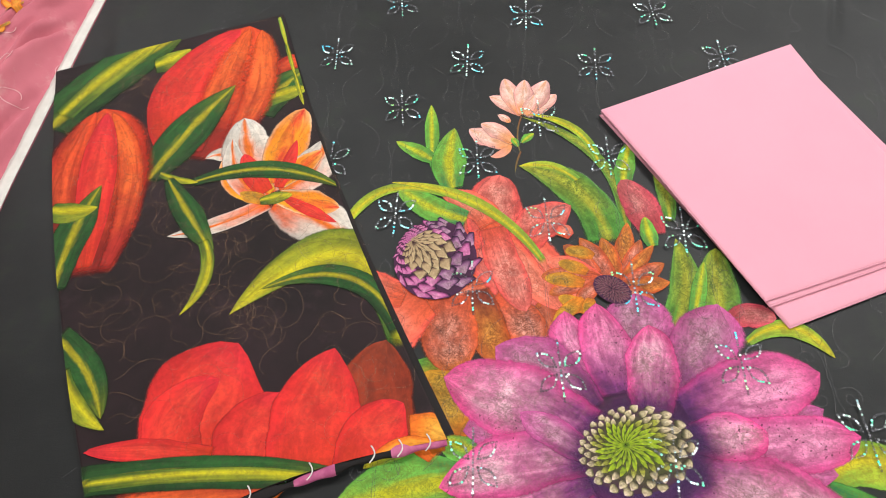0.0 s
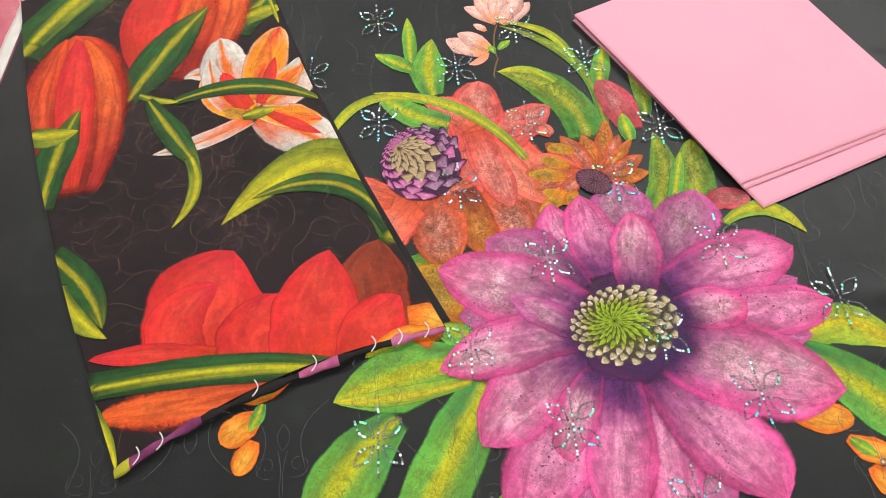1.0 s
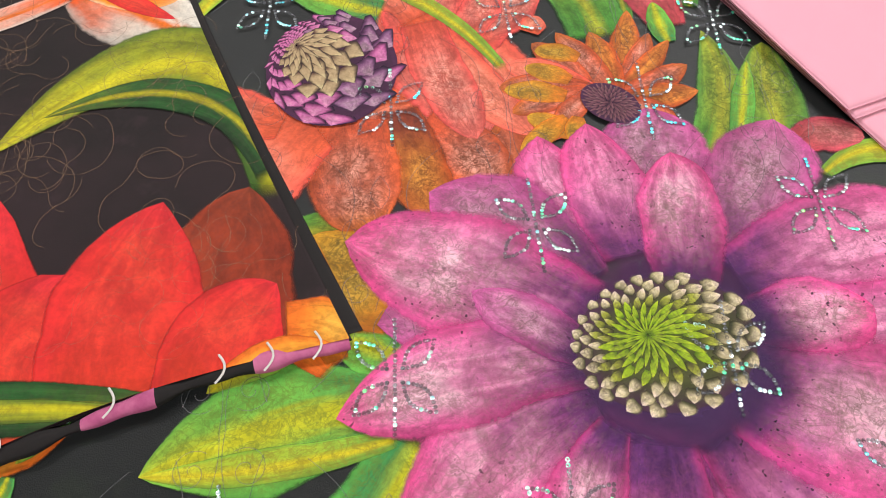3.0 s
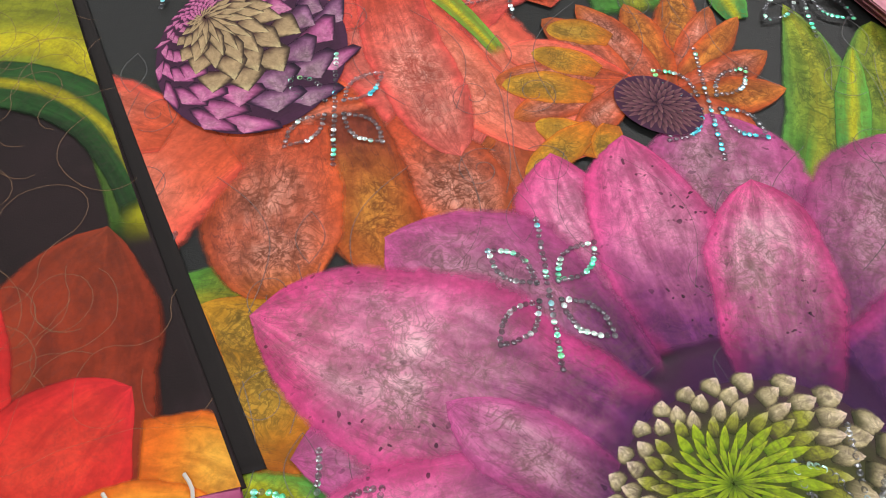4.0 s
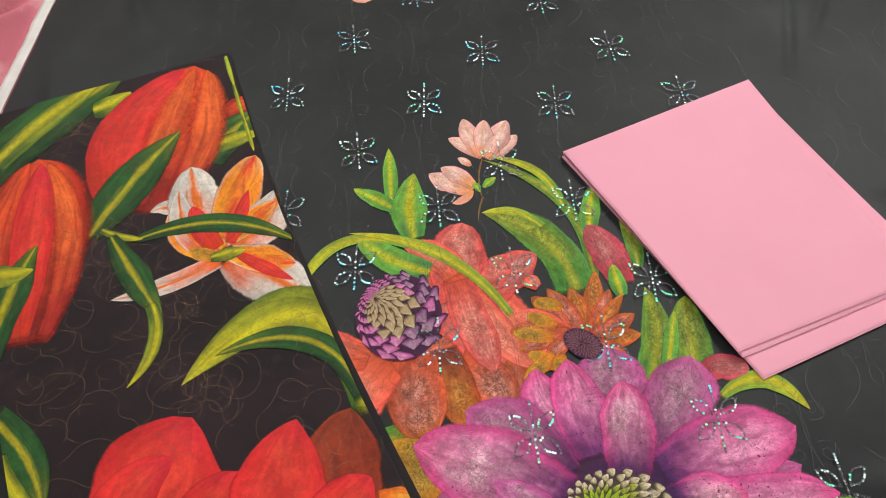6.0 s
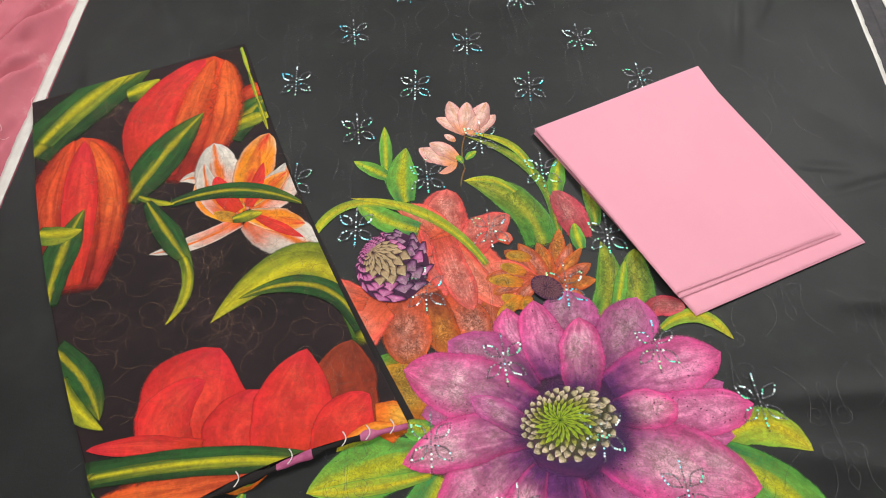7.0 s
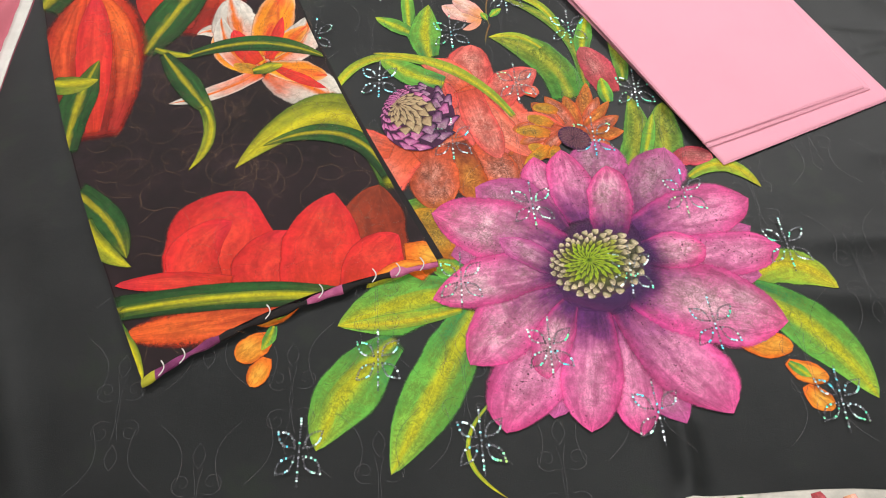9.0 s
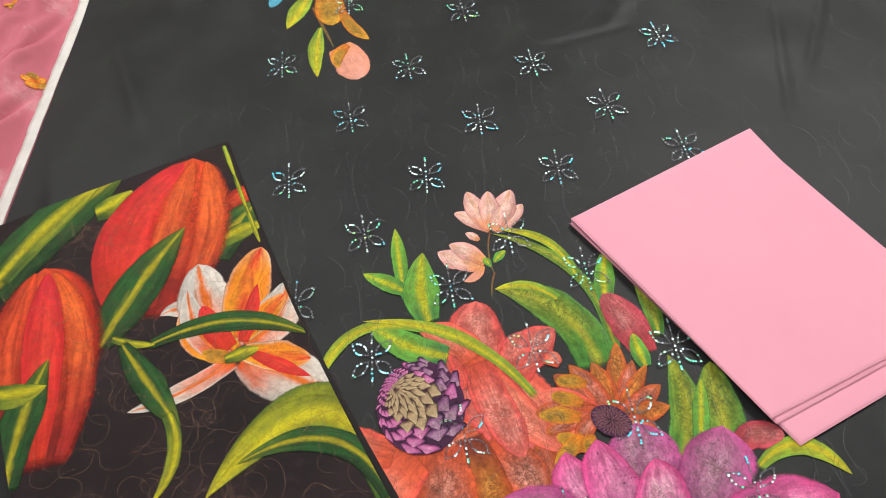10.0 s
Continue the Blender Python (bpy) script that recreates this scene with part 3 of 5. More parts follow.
# ---- the room: unseen plain walls, added to close the place ----
FLOOR_Z = -0.76
tagged(box("floor", (-3.2, -2.8, FLOOR_Z - 0.1), (3.2, 3.8, FLOOR_Z), M_FLOOR), "plain beige tiled shop floor", "floor", kind="structure")
tagged(box("ceiling", (-3.2, -2.8, CEILING_Z), (3.2, 3.8, CEILING_Z + 0.1), M_WALL), "plain grey ceiling, unseen, added to close the room", "ceiling", kind="structure")
for name, lo, hi in (("wall_west", (-3.3, -2.8), (-3.2, 3.8)), ("wall_east", (3.2, -2.8), (3.3, 3.8)), ("wall_south", (-3.3, -2.9), (3.3, -2.8)), ("wall_north", (-3.3, 3.8), (3.3, 3.9))):
    tagged(box(name, (*lo, FLOOR_Z - 0.1), (*hi, CEILING_Z + 0.1), M_WALL), "plain grey wall, unseen, added to close the room", "wall", kind="structure")
# housings for the key panel and the two added fill panels, all unseen
for px, py, watts in PANELS:
    light = tagged(box("ceiling_light", (px - 0.64, py - 0.19, CEILING_Z - 0.05), (px + 0.64, py + 0.19, CEILING_Z), M_WALL, bevel=0.004), "unseen white rectangular ceiling light with a frosted diffuser", "ceiling light", "ceiling lights")
    box("diffuser", (px - 0.6, py - 0.15, CEILING_Z - 0.054), (px + 0.6, py + 0.15, CEILING_Z - 0.0505), M_PANEL, light, "frosted white diffuser")

# ---- the table under the cloths ----
table = tagged(new("display_table"), "long display table with a cream cover", "table")
table.location = (0, 0.6, FLOOR_Z)
bpy.context.view_layer.update()
box("tabletop", (-1.5, -0.45, -0.04), (1.4, 2.05, 0.0), M_TABLE, table, "cream covered tabletop", 0.006)
for lx in (-1.42, 1.32):
    for ly in (-0.37, 1.97):
        box("leg", (lx - 0.035, ly - 0.035, FLOOR_Z), (lx + 0.035, ly + 0.035, -0.0405), M_WOOD, table, bevel=0.004)

# ---- cloths lying below and beside the shirt ----


def left_rim(y):
    return -0.480 + 0.052 * (y - 0.50) + 0.003 * math.sin(y * 6 + 0.4)


def right_rim(y):
    return 0.608 + 0.11 * max(0.0, y - 0.62) + 0.002 * math.sin(y * 7)


def bottom_rim(x):
    return 0.094 - 0.15 * max(0.0, 0.20 - x) - 0.9 * max(0.0, x - 0.27) ** 2 + 0.002 * math.sin(x * 19)


def sheet(name, x0, x1, y0, y1, cell, height, mat, parent=None, label="", thick=0.0012):
    """A sheet of cloth on a grid whose sides may wander: x0, x1 are functions of y, and y0 of x."""
    nx, ny = max(2, int((x1(0.6) - x0(0.6)) / cell)), max(2, int((y1 - 0.1) / cell))
    verts = []
    for i in range(nx + 1):
        for j in range(ny + 1):
            f = j / ny
            yb = 0.1 + f * (y1 - 0.1)
            x = x0(yb) + (x1(yb) - x0(yb)) * i / nx
            y = y0(x) + f * (y1 - y0(x))
            verts.append((x, y, height(x, y)))
    ob = mesh_object(name, verts, grid_faces(nx, ny), mat, parent, label)
    if thick:
        mod = ob.modifiers.new("thickness", "SOLIDIFY")
        mod.thickness, mod.offset = thick, -1
    return ob


def rose_height(x, y):
    """The rose cloth lies in loose folds."""
    u = x * 0.95 - y * 0.24 + 0.03 * noise.noise((x * 4, y * 3, 1.7))
    phase = u * 66 + 1.2 * math.sin(y * 4.3 + x * 3)
    crease = 1 - math.exp(-((math.sin(phase) / 0.30) ** 2))
    wave = 0.5 + 0.5 * math.sin(phase * 2 + 0.8)
    small = abs(noise.noise((u * 34, y * 9, 0.4))) + 0.7 * abs(noise.noise((u * 60, y * 24, 3.1)))
    flat = min(1.0, max(0.0, (-0.500 + 0.05 * (y - 0.5) - x) / 0.03))
    return 0.0016 + flat * (0.024 * crease + 0.012 * wave + 0.012 * small)


rose = tagged(new("rose_pink_cloth"), "rose pink printed lawn cloth lying in loose folds", "cloth")
sheet("cloth", lambda y: -1.05 + 0.02 * math.sin(y * 4), lambda y: -0.40, lambda x: -0.25, 1.95, 0.003, rose_height, M_ROSE_CLOTH, rose)
rng = random.Random(9)
for fx, fy in ((-0.5537, 0.9100), (-0.5508, 0.8543), (-0.4776, 1.0684), (-0.5292, 1.2328), (-0.6605, 0.7237), (-0.6724, 1.0658), (-0.6438, 0.5090)):
    turn = rng.uniform(0, 6)
    for i in range(5):
        a = turn + i * 1.2566
        ll = rng.uniform(0.012, 0.019)
        blade(rose, "petal", M_GOLD if i % 2 else M_TULIP, fx, fy, fx + ll * math.cos(a), fy + ll * math.sin(a), fx + ll * 0.6 * math.cos(a + 0.2), fy + ll * 0.6 * math.sin(a + 0.2), 0.006, 0.4, 0.7, 130 + 4 * i, rose_height)
    seed = [(fx + 0.004 * math.cos(k), fy + 0.004 * math.sin(k)) for k in range(7)]
    threads("flower_eye", [seed], M_TWIG, rose, 0.0016, rose_height, 0.0024)
lines = []
for k in range(46):
    x, y, a = rng.uniform(-0.72, -0.44), rng.uniform(0.15, 1.35), rng.uniform(0, 6.28)
    line = []
    for i in range(22):
        line.append((x, y))
        a += 0.35 if k % 2 else -0.30
        x, y = x + 0.0042 * math.cos(a) * (1 - i / 40), y + 0.0042 * math.sin(a) * (1 - i / 40)
    lines.append(line)
threads("embroidery", lines, material("pale_pink_thread", (0.72, 0.42, 0.42), 0.6), rose, 0.0005, rose_height, 0.0006)

under = tagged(new("charcoal_cloth"), "charcoal cloth with a white stitched edge lying under the shirt", "cloth")
sheet("cloth", lambda y: -0.34, lambda y: right_rim(y) + 0.036, lambda x: -0.32, 1.78, 0.03, lambda x, y: 0.0012 + 0.0004 * math.sin(x * 17 + y * 13), M_GREY_CLOTH, under, "", 0.0008)
sheet("selvedge", lambda y: right_rim(y) + 0.030, lambda y: right_rim(y) + 0.046 + 0.001 * math.sin(y * 60), lambda x: -0.32, 1.78, 0.005, lambda x, y: 0.0024 + 0.0004 * math.sin(y * 33), M_SELVEDGE, under, "white selvedge with dark stitches", 0.0006)
threads("stitching", [[(right_rim(y) + 0.033, y), (right_rim(y + 0.004) + 0.033, y + 0.004)] for y in np.arange(0.3, 1.75, 0.008)], M_GREY_CLOTH, under, 0.0005, lambda x, y: 0.0026, 0.0003)

# ---- the black shirt cloth ----
shirt = tagged(new("black_shirt_cloth"), "black unstitched shirt cloth with a bouquet print, sequins and scroll embroidery", "cloth")
sheet("cloth", left_rim, right_rim, bottom_rim, 1.80, 0.0045, cloth_height, M_BLACK, shirt, "black lawn with faint creases", 0.0)


def strip(name, point, side, mat, label, n=260, ragged=0.0, parent=None):
    """A narrow band of cloth along a rim: point(s) is on the rim, side(s) the way across it."""
    verts = []
    r = random.Random(7)
    for i in range(n + 1):
        (x, y), (sx, sy) = point(i / n), side(i / n)
        k = 1 + ragged * r.uniform(-1, 1)
        for j in range(4):
            q = j / 3 * (k if j == 3 else 1)
            px, py = x + sx * q, y + sy * q
            verts.append((px, py, cloth_height(x, y) - 0.0006 - 0.0009 * q + 0.0005 * math.sin(i * 0.31) * q))
    ob = mesh_object(name, verts, grid_faces(n, 3), mat, parent, label)
    mod = ob.modifiers.new("thickness", "SOLIDIFY")
    mod.thickness, mod.offset = 0.0006, 0
    return ob


strip("selvedge", lambda s: (left_rim(-0.02 + 1.82 * s) + 0.001, -0.02 + 1.82 * s), lambda s: (-0.0165, 0.0), M_SELVEDGE, "white selvedge", ragged=0.05, parent=shirt)
strip("selvedge", lambda s: (right_rim(0.08 + 1.72 * s) - 0.001, 0.08 + 1.72 * s), lambda s: (0.0165, 0.0), M_SELVEDGE, "white selvedge", ragged=0.05, parent=shirt)
strip("hem", lambda s: (-0.47 + 1.07 * s, bottom_rim(-0.47 + 1.07 * s) + 0.001), lambda s: (0.0, -0.0155), M_HEM, "off-white frayed hem with stray print marks", 420, 0.16, shirt)
for hx, mat in ((0.165, M_LEAF_YELLOW), (0.222, M_GOLD), (0.236, M_LEAF), (0.325, M_BLUSH), (0.06, M_LEAF), (0.30, M_ROSE)):
    y = bottom_rim(hx)
    blade(shirt, "print_mark", mat, hx, y - 0.002, hx + 0.008, y - 0.0145, hx + 0.002, y - 0.008, 0.0055, 0.8, 0.6, 1, lambda x, y: SHIRT_BASE - 0.0009)
lines = []
for k in range(60):
    x = rng.uniform(-0.05, 0.6)
    y = bottom_rim(x) - 0.015
    a = rng.uniform(-2.2, -0.9)
    lines.append([(x, y + 0.003), (x + 0.003 * math.cos(a), y + 0.003 * math.sin(a)), (x + 0.007 * math.cos(a + 0.5), y + 0.007 * math.sin(a + 0.5))])
threads("fray", lines, M_WHITE_THREAD, shirt, 0.0003, lambda x, y: 0.0032, 0.0)

PRINTS = (("magenta_flower", "large printed magenta flower with a green heart"), ("red_flower", "printed coral red flower"), ("orange_flower", "printed orange flower with a dark eye"), ("closed_bud", "printed purple bud with gold scales"), ("leaf_spray", "printed green and yellow leaves and orange buds"), ("magnolia_twig", "printed pale pink magnolia twig"), ("yellow_spray", "printed yellow hanging spray"))
prints = {}
for name, label in PRINTS:
    ob = new(name)
    ob.parent = shirt
    prints[name] = tagged(ob, label)
magenta_flower, red_flower, orange_flower, closed_bud, leaf_spray, magnolia_twig, yellow_spray = [prints[n] for n, _ in PRINTS]

# the hanging yellow spray
blade(yellow_spray, "stalk", M_TWIG, -0.0930, 1.1470, -0.0650, 1.0440, -0.0810, 1.1030, 0.0022, 0.9, 0.5, 1)
blade(yellow_spray, "leaf", M_LEAF_YELLOW, -0.0820, 1.0970, -0.0890, 0.9900, -0.0900, 1.0480, 0.0112, 0.2, 0.2, 2)
blade(yellow_spray, "leaf", M_LEAF_YELLOW, -0.0950, 1.1860, -0.1300, 1.1050, -0.1120, 1.1450, 0.0143, 0.3, 0.2, 3)
blade(yellow_spray, "leaf", M_TEAL, -0.1370, 1.2000, -0.1540, 1.1610, -0.1470, 1.1760, 0.0104, 0.4, 0.4, 4)
blade(yellow_spray, "petal", M_GOLD, -0.0740, 1.1920, -0.0650, 1.0950, -0.0680, 1.1360, 0.0222, 0.5, 0.8, 5)
blade(yellow_spray, "petal", M_GOLD, -0.0510, 1.1290, -0.0160, 1.0500, -0.0350, 1.0780, 0.0096, 0.4, 0.3, 6)
blade(yellow_spray, "bud", M_PEACH, -0.0590, 1.0460, -0.0360, 0.9720, -0.0440, 1.0100, 0.0233, 0.6, 0.95, 7)
blade(yellow_spray, "leaf", M_GOLD, -0.0450, 1.0460, -0.0600, 1.0020, -0.0590, 1.0300, 0.0102, 0.5, 0.4, 8)
# the pale magnolia on its twig
blade(magnolia_twig, "stalk", M_TWIG, 0.0910, 0.6920, 0.0860, 0.6360, 0.0850, 0.6690, 0.0010, 0.9, 0.9, 9)
blade(magnolia_twig, "stalk", M_TWIG, 0.0870, 0.6390, 0.0790, 0.6090, 0.0820, 0.6250, 0.0010, 0.9, 0.9, 10)
blade(magnolia_twig, "petal", M_BLUSH, 0.0920, 0.6920, 0.0560, 0.7240, 0.0730, 0.7120, 0.0094, 0.45, 0.45, 11)
blade(magnolia_twig, "petal", M_BLUSH, 0.0940, 0.6910, 0.1310, 0.7220, 0.1150, 0.7060, 0.0102, 0.45, 0.45, 12)
blade(magnolia_twig, "petal", M_BLUSH, 0.0910, 0.6920, 0.0740, 0.7520, 0.0810, 0.7250, 0.0115, 0.45, 0.45, 13)
blade(magnolia_twig, "petal", M_BLUSH, 0.0940, 0.6910, 0.1220, 0.7450, 0.1110, 0.7220, 0.0130, 0.45, 0.45, 14)
blade(magnolia_twig, "petal", M_BLUSH, 0.0930, 0.6920, 0.0970, 0.7480, 0.0950, 0.7240, 0.0110, 0.45, 0.45, 15)
blade(magnolia_twig, "petal", M_BLUSH, 0.0930, 0.6910, 0.1060, 0.7230, 0.1010, 0.7080, 0.0071, 0.45, 0.45, 16)
blade(magnolia_twig, "petal", M_BLUSH, 0.0770, 0.6460, 0.0320, 0.6750, 0.0500, 0.6620, 0.0120, 0.5, 0.4, 17)
blade(magnolia_twig, "petal", M_BLUSH, 0.0780, 0.6520, 0.0450, 0.6820, 0.0600, 0.6720, 0.0100, 0.5, 0.4, 18)
blade(magnolia_twig, "petal", M_PEACH, 0.0760, 0.6490, 0.0540, 0.6330, 0.0670, 0.6370, 0.0052, 0.4, 0.2, 19)
blade(magnolia_twig, "bud", M_BLUSH, 0.0770, 0.6810, 0.0640, 0.6940, 0.0710, 0.6890, 0.0049, 0.3, 0.3, 20)
blade(magnolia_twig, "leaf", M_LEAF, 0.0880, 0.6500, 0.1020, 0.6630, 0.0950, 0.6580, 0.0050, 0.3, 0.4, 21)
blade(magnolia_twig, "leaf", M_LEAF, 0.0840, 0.6450, 0.0780, 0.6590, 0.0810, 0.6530, 0.0039, 0.3, 0.4, 22)
# leaves and buds below and beside the flowers
blade(leaf_spray, "leaf", M_LEAF_YELLOW, 0.2960, 0.2780, 0.3760, 0.2670, 0.3470, 0.2930, 0.0186, 0.5, 0.25, 23)
blade(leaf_spray, "leaf", M_LEAF, 0.2920, 0.2720, 0.3780, 0.1630, 0.3480, 0.2230, 0.0240, 0.6, 0.25, 24)
blade(leaf_spray, "bud", M_TULIP, 0.2720, 0.2240, 0.3200, 0.2160, 0.2970, 0.2190, 0.0136, 0.3, 0.9, 25)
blade(leaf_spray, "bud", M_TULIP, 0.3090, 0.2020, 0.3420, 0.1850, 0.3250, 0.1900, 0.0107, 0.3, 0.9, 26)
blade(leaf_spray, "bud", M_TULIP, 0.3190, 0.1790, 0.3390, 0.1580, 0.3280, 0.1660, 0.0099, 0.3, 0.9, 27)
blade(leaf_spray, "leaf", M_LEAF, 0.2720, 0.2240, 0.2980, 0.2220, 0.2850, 0.2250, 0.0051, 0.4, 0.3, 28)
blade(leaf_spray, "leaf", M_LEAF, 0.3110, 0.2010, 0.3270, 0.1860, 0.3190, 0.1930, 0.0050, 0.4, 0.3, 29)
blade(leaf_spray, "leaf", M_LEAF_YELLOW, -0.0600, 0.3930, -0.1770, 0.3620, -0.1370, 0.4100, 0.0206, 0.6, 0.2, 30)
blade(leaf_spray, "leaf", M_LEAF, -0.0330, 0.2470, -0.1060, 0.1500, -0.0800, 0.2020, 0.0276, 0.4, 0.25, 31)
blade(leaf_spray, "leaf", M_LEAF, 0.0400, 0.2720, -0.0430, 0.1260, -0.0010, 0.2000, 0.0274, 0.6, 0.2, 32)
blade(leaf_spray, "stalk", M_LEAF_YELLOW, 0.0460, 0.1830, 0.0520, 0.1010, 0.0240, 0.1320, 0.0020, 0.6, 0.3, 33)
blade(leaf_spray, "leaf", M_LEAF, 0.0330, 0.2910, -0.0890, 0.2640, -0.0330, 0.2810, 0.0286, 0.5, 0.15, 34)
blade(leaf_spray, "leaf", M_LEAF_YELLOW, 0.0290, 0.2740, -0.0890, 0.2640, -0.0330, 0.2650, 0.0081, 0.6, 0.15, 35)
blade(leaf_spray, "leaf", M_LEAF_YELLOW, -0.0130, 0.3220, -0.0620, 0.3010, -0.0390, 0.3160, 0.0098, 0.6, 0.2, 36)
blade(leaf_spray, "leaf", M_LEAF, 0.0350, 0.3120, -0.0030, 0.3280, 0.0150, 0.3200, 0.0135, 0.6, 0.4, 37)
blade(leaf_spray, "bud", M_TULIP, -0.0340, 0.3460, -0.1160, 0.3840, -0.0750, 0.3690, 0.0189, 0.35, 0.8, 38)
blade(leaf_spray, "bud", M_FLAME, -0.0360, 0.3300, -0.1170, 0.3720, -0.0800, 0.3510, 0.0165, 0.4, 0.8, 39)
blade(leaf_spray, "bud", M_TULIP, -0.0510, 0.3160, -0.1170, 0.3680, -0.0910, 0.3400, 0.0159, 0.4, 0.8, 40)
blade(leaf_spray, "leaf", M_LEAF, -0.0280, 0.3290, -0.0850, 0.3450, -0.0570, 0.3350, 0.0111, 0.5, 0.3, 41)
blade(leaf_spray, "bud", M_TULIP, -0.0950, 0.3300, -0.1590, 0.3230, -0.1300, 0.3250, 0.0214, 0.4, 0.9, 42)
blade(leaf_spray, "leaf", M_LEAF, -0.0870, 0.3290, -0.1180, 0.3060, -0.1040, 0.3190, 0.0080, 0.4, 0.3, 43)
blade(leaf_spray, "bud", M_TULIP, -0.1270, 0.2940, -0.1710, 0.2780, -0.1510, 0.2840, 0.0155, 0.4, 0.9, 44)
blade(leaf_spray, "leaf", M_LEAF, -0.1230, 0.3060, -0.1460, 0.2740, -0.1330, 0.2910, 0.0070, 0.5, 0.3, 45)
blade(leaf_spray, "bud", M_TULIP, -0.1500, 0.2580, -0.1800, 0.2370, -0.1670, 0.2470, 0.0136, 0.4, 0.9, 46)
blade(leaf_spray, "leaf", M_LEAF, -0.1480, 0.2690, -0.1580, 0.2450, -0.1510, 0.2580, 0.0058, 0.5, 0.3, 47)
blade(leaf_spray, "bud", M_TULIP, -0.1520, 0.2380, -0.1660, 0.2110, -0.1590, 0.2230, 0.0099, 0.4, 0.9, 48)
blade(leaf_spray, "leaf", M_LEAF_OLIVE, -0.0400, 0.3910, 0.0370, 0.3900, 0.0000, 0.3860, 0.0130, 0.5, 0.3, 49)
blade(leaf_spray, "bud", M_GOLD, 0.0370, 0.3390, -0.0160, 0.3840, 0.0120, 0.3560, 0.0280, 0.6, 0.7, 50)
blade(leaf_spray, "bud", M_TULIP, 0.0010, 0.3110, -0.0260, 0.3950, -0.0240, 0.3450, 0.0171, 0.5, 0.7, 51)
blade(leaf_spray, "bud", M_GOLD, 0.0010, 0.3110, -0.0150, 0.3860, -0.0090, 0.3470, 0.0102, 0.5, 0.5, 52)
# leaves above the flowers
blade(leaf_spray, "leaf", M_LEAF_OLIVE, 0.2060, 0.4140, 0.2270, 0.5170, 0.2270, 0.4610, 0.0159, 0.8, 0.15, 53)
blade(leaf_spray, "leaf", M_LEAF_OLIVE, 0.2520, 0.4200, 0.2620, 0.5040, 0.2550, 0.4560, 0.0186, 0.9, 0.6, 54)
blade(leaf_spray, "leaf", M_LEAF, 0.2280, 0.4270, 0.2490, 0.4900, 0.2370, 0.4550, 0.0070, 0.8, 0.4, 55)
blade(leaf_spray, "leaf", M_LEAF_YELLOW, 0.2670, 0.4020, 0.3380, 0.3860, 0.3150, 0.4130, 0.0087, 0.4, 0.2, 56)
blade(leaf_spray, "bud", M_ROSE, 0.2590, 0.4260, 0.2990, 0.4260, 0.2790, 0.4310, 0.0130, 0.6, 0.8, 57)
blade(leaf_spray, "leaf", M_LEAF_OLIVE, 0.2250, 0.5370, 0.2190, 0.5980, 0.2270, 0.5660, 0.0083, 0.6, 0.3, 58)
blade(leaf_spray, "stalk", M_LEAF_OLIVE, 0.1760, 0.5020, 0.0910, 0.6880, 0.1610, 0.6300, 0.0062, 0.95, 0.3, 59)
blade(leaf_spray, "stalk", M_LEAF_YELLOW, 0.1670, 0.6160, 0.0980, 0.6920, 0.1410, 0.6710, 0.0049, 0.9, 0.3, 60)
blade(leaf_spray, "leaf", M_LEAF_OLIVE, 0.1640, 0.5140, 0.0830, 0.6180, 0.1410, 0.5810, 0.0203, 0.9, 0.1, 61)
blade(leaf_spray, "leaf", M_LEAF_YELLOW, 0.1430, 0.5930, 0.0830, 0.6170, 0.1110, 0.6170, 0.0054, 0.8, 0.2, 62)
blade(leaf_spray, "leaf", M_LEAF, 0.1870, 0.5820, 0.2020, 0.6450, 0.1920, 0.6110, 0.0102, 0.7, 0.4, 63)
blade(leaf_spray, "bud", M_ROSE, 0.2070, 0.5210, 0.1850, 0.5920, 0.2010, 0.5560, 0.0182, 0.6, 0.8, 64)
blade(leaf_spray, "leaf", M_LEAF, 0.2050, 0.5080, 0.2020, 0.5440, 0.2030, 0.5240, 0.0082, 0.6, 0.5, 65)
blade(leaf_spray, "leaf", M_LEAF, -0.0080, 0.6200, -0.0100, 0.7150, -0.0090, 0.6790, 0.0080, 0.2, 0.2, 66)
blade(leaf_spray, "leaf", M_LEAF, -0.0010, 0.6280, -0.0480, 0.6620, -0.0250, 0.6460, 0.0096, 0.4, 0.25, 67)
blade(leaf_spray, "leaf", M_LEAF, 0.0140, 0.5900, 0.0160, 0.6770, 0.0100, 0.6290, 0.0180, 0.5, 0.2, 68)
# the red flower
blade(red_flower, "petal", M_CORAL, 0.0340, 0.5610, 0.1310, 0.4400, 0.0830, 0.4920, 0.0350, 0.9, 0.9, 69)
blade(red_flower, "petal", M_RUST, 0.0430, 0.5140, 0.0930, 0.4060, 0.0740, 0.4500, 0.0312, 0.9, 0.8, 70)
blade(red_flower, "petal", M_RUST, -0.0400, 0.4600, 0.0970, 0.4570, 0.0260, 0.4490, 0.0290, 0.8, 0.9, 71)
blade(red_flower, "petal", M_RED, 0.0360, 0.5850, 0.0860, 0.4440, 0.0570, 0.5100, 0.0311, 0.8, 0.8, 72)
blade(red_flower, "petal", M_RED, 0.0570, 0.5130, 0.0620, 0.6070, 0.0560, 0.5670, 0.0270, 0.8, 0.95, 73)
blade(red_flower, "petal", M_CORAL, 0.0580, 0.5290, 0.0010, 0.5850, 0.0300, 0.5720, 0.0163, 0.8, 0.35, 74)
blade(red_flower, "petal", M_RED, 0.0810, 0.5160, 0.1320, 0.5620, 0.1100, 0.5480, 0.0187, 0.8, 0.25, 75)
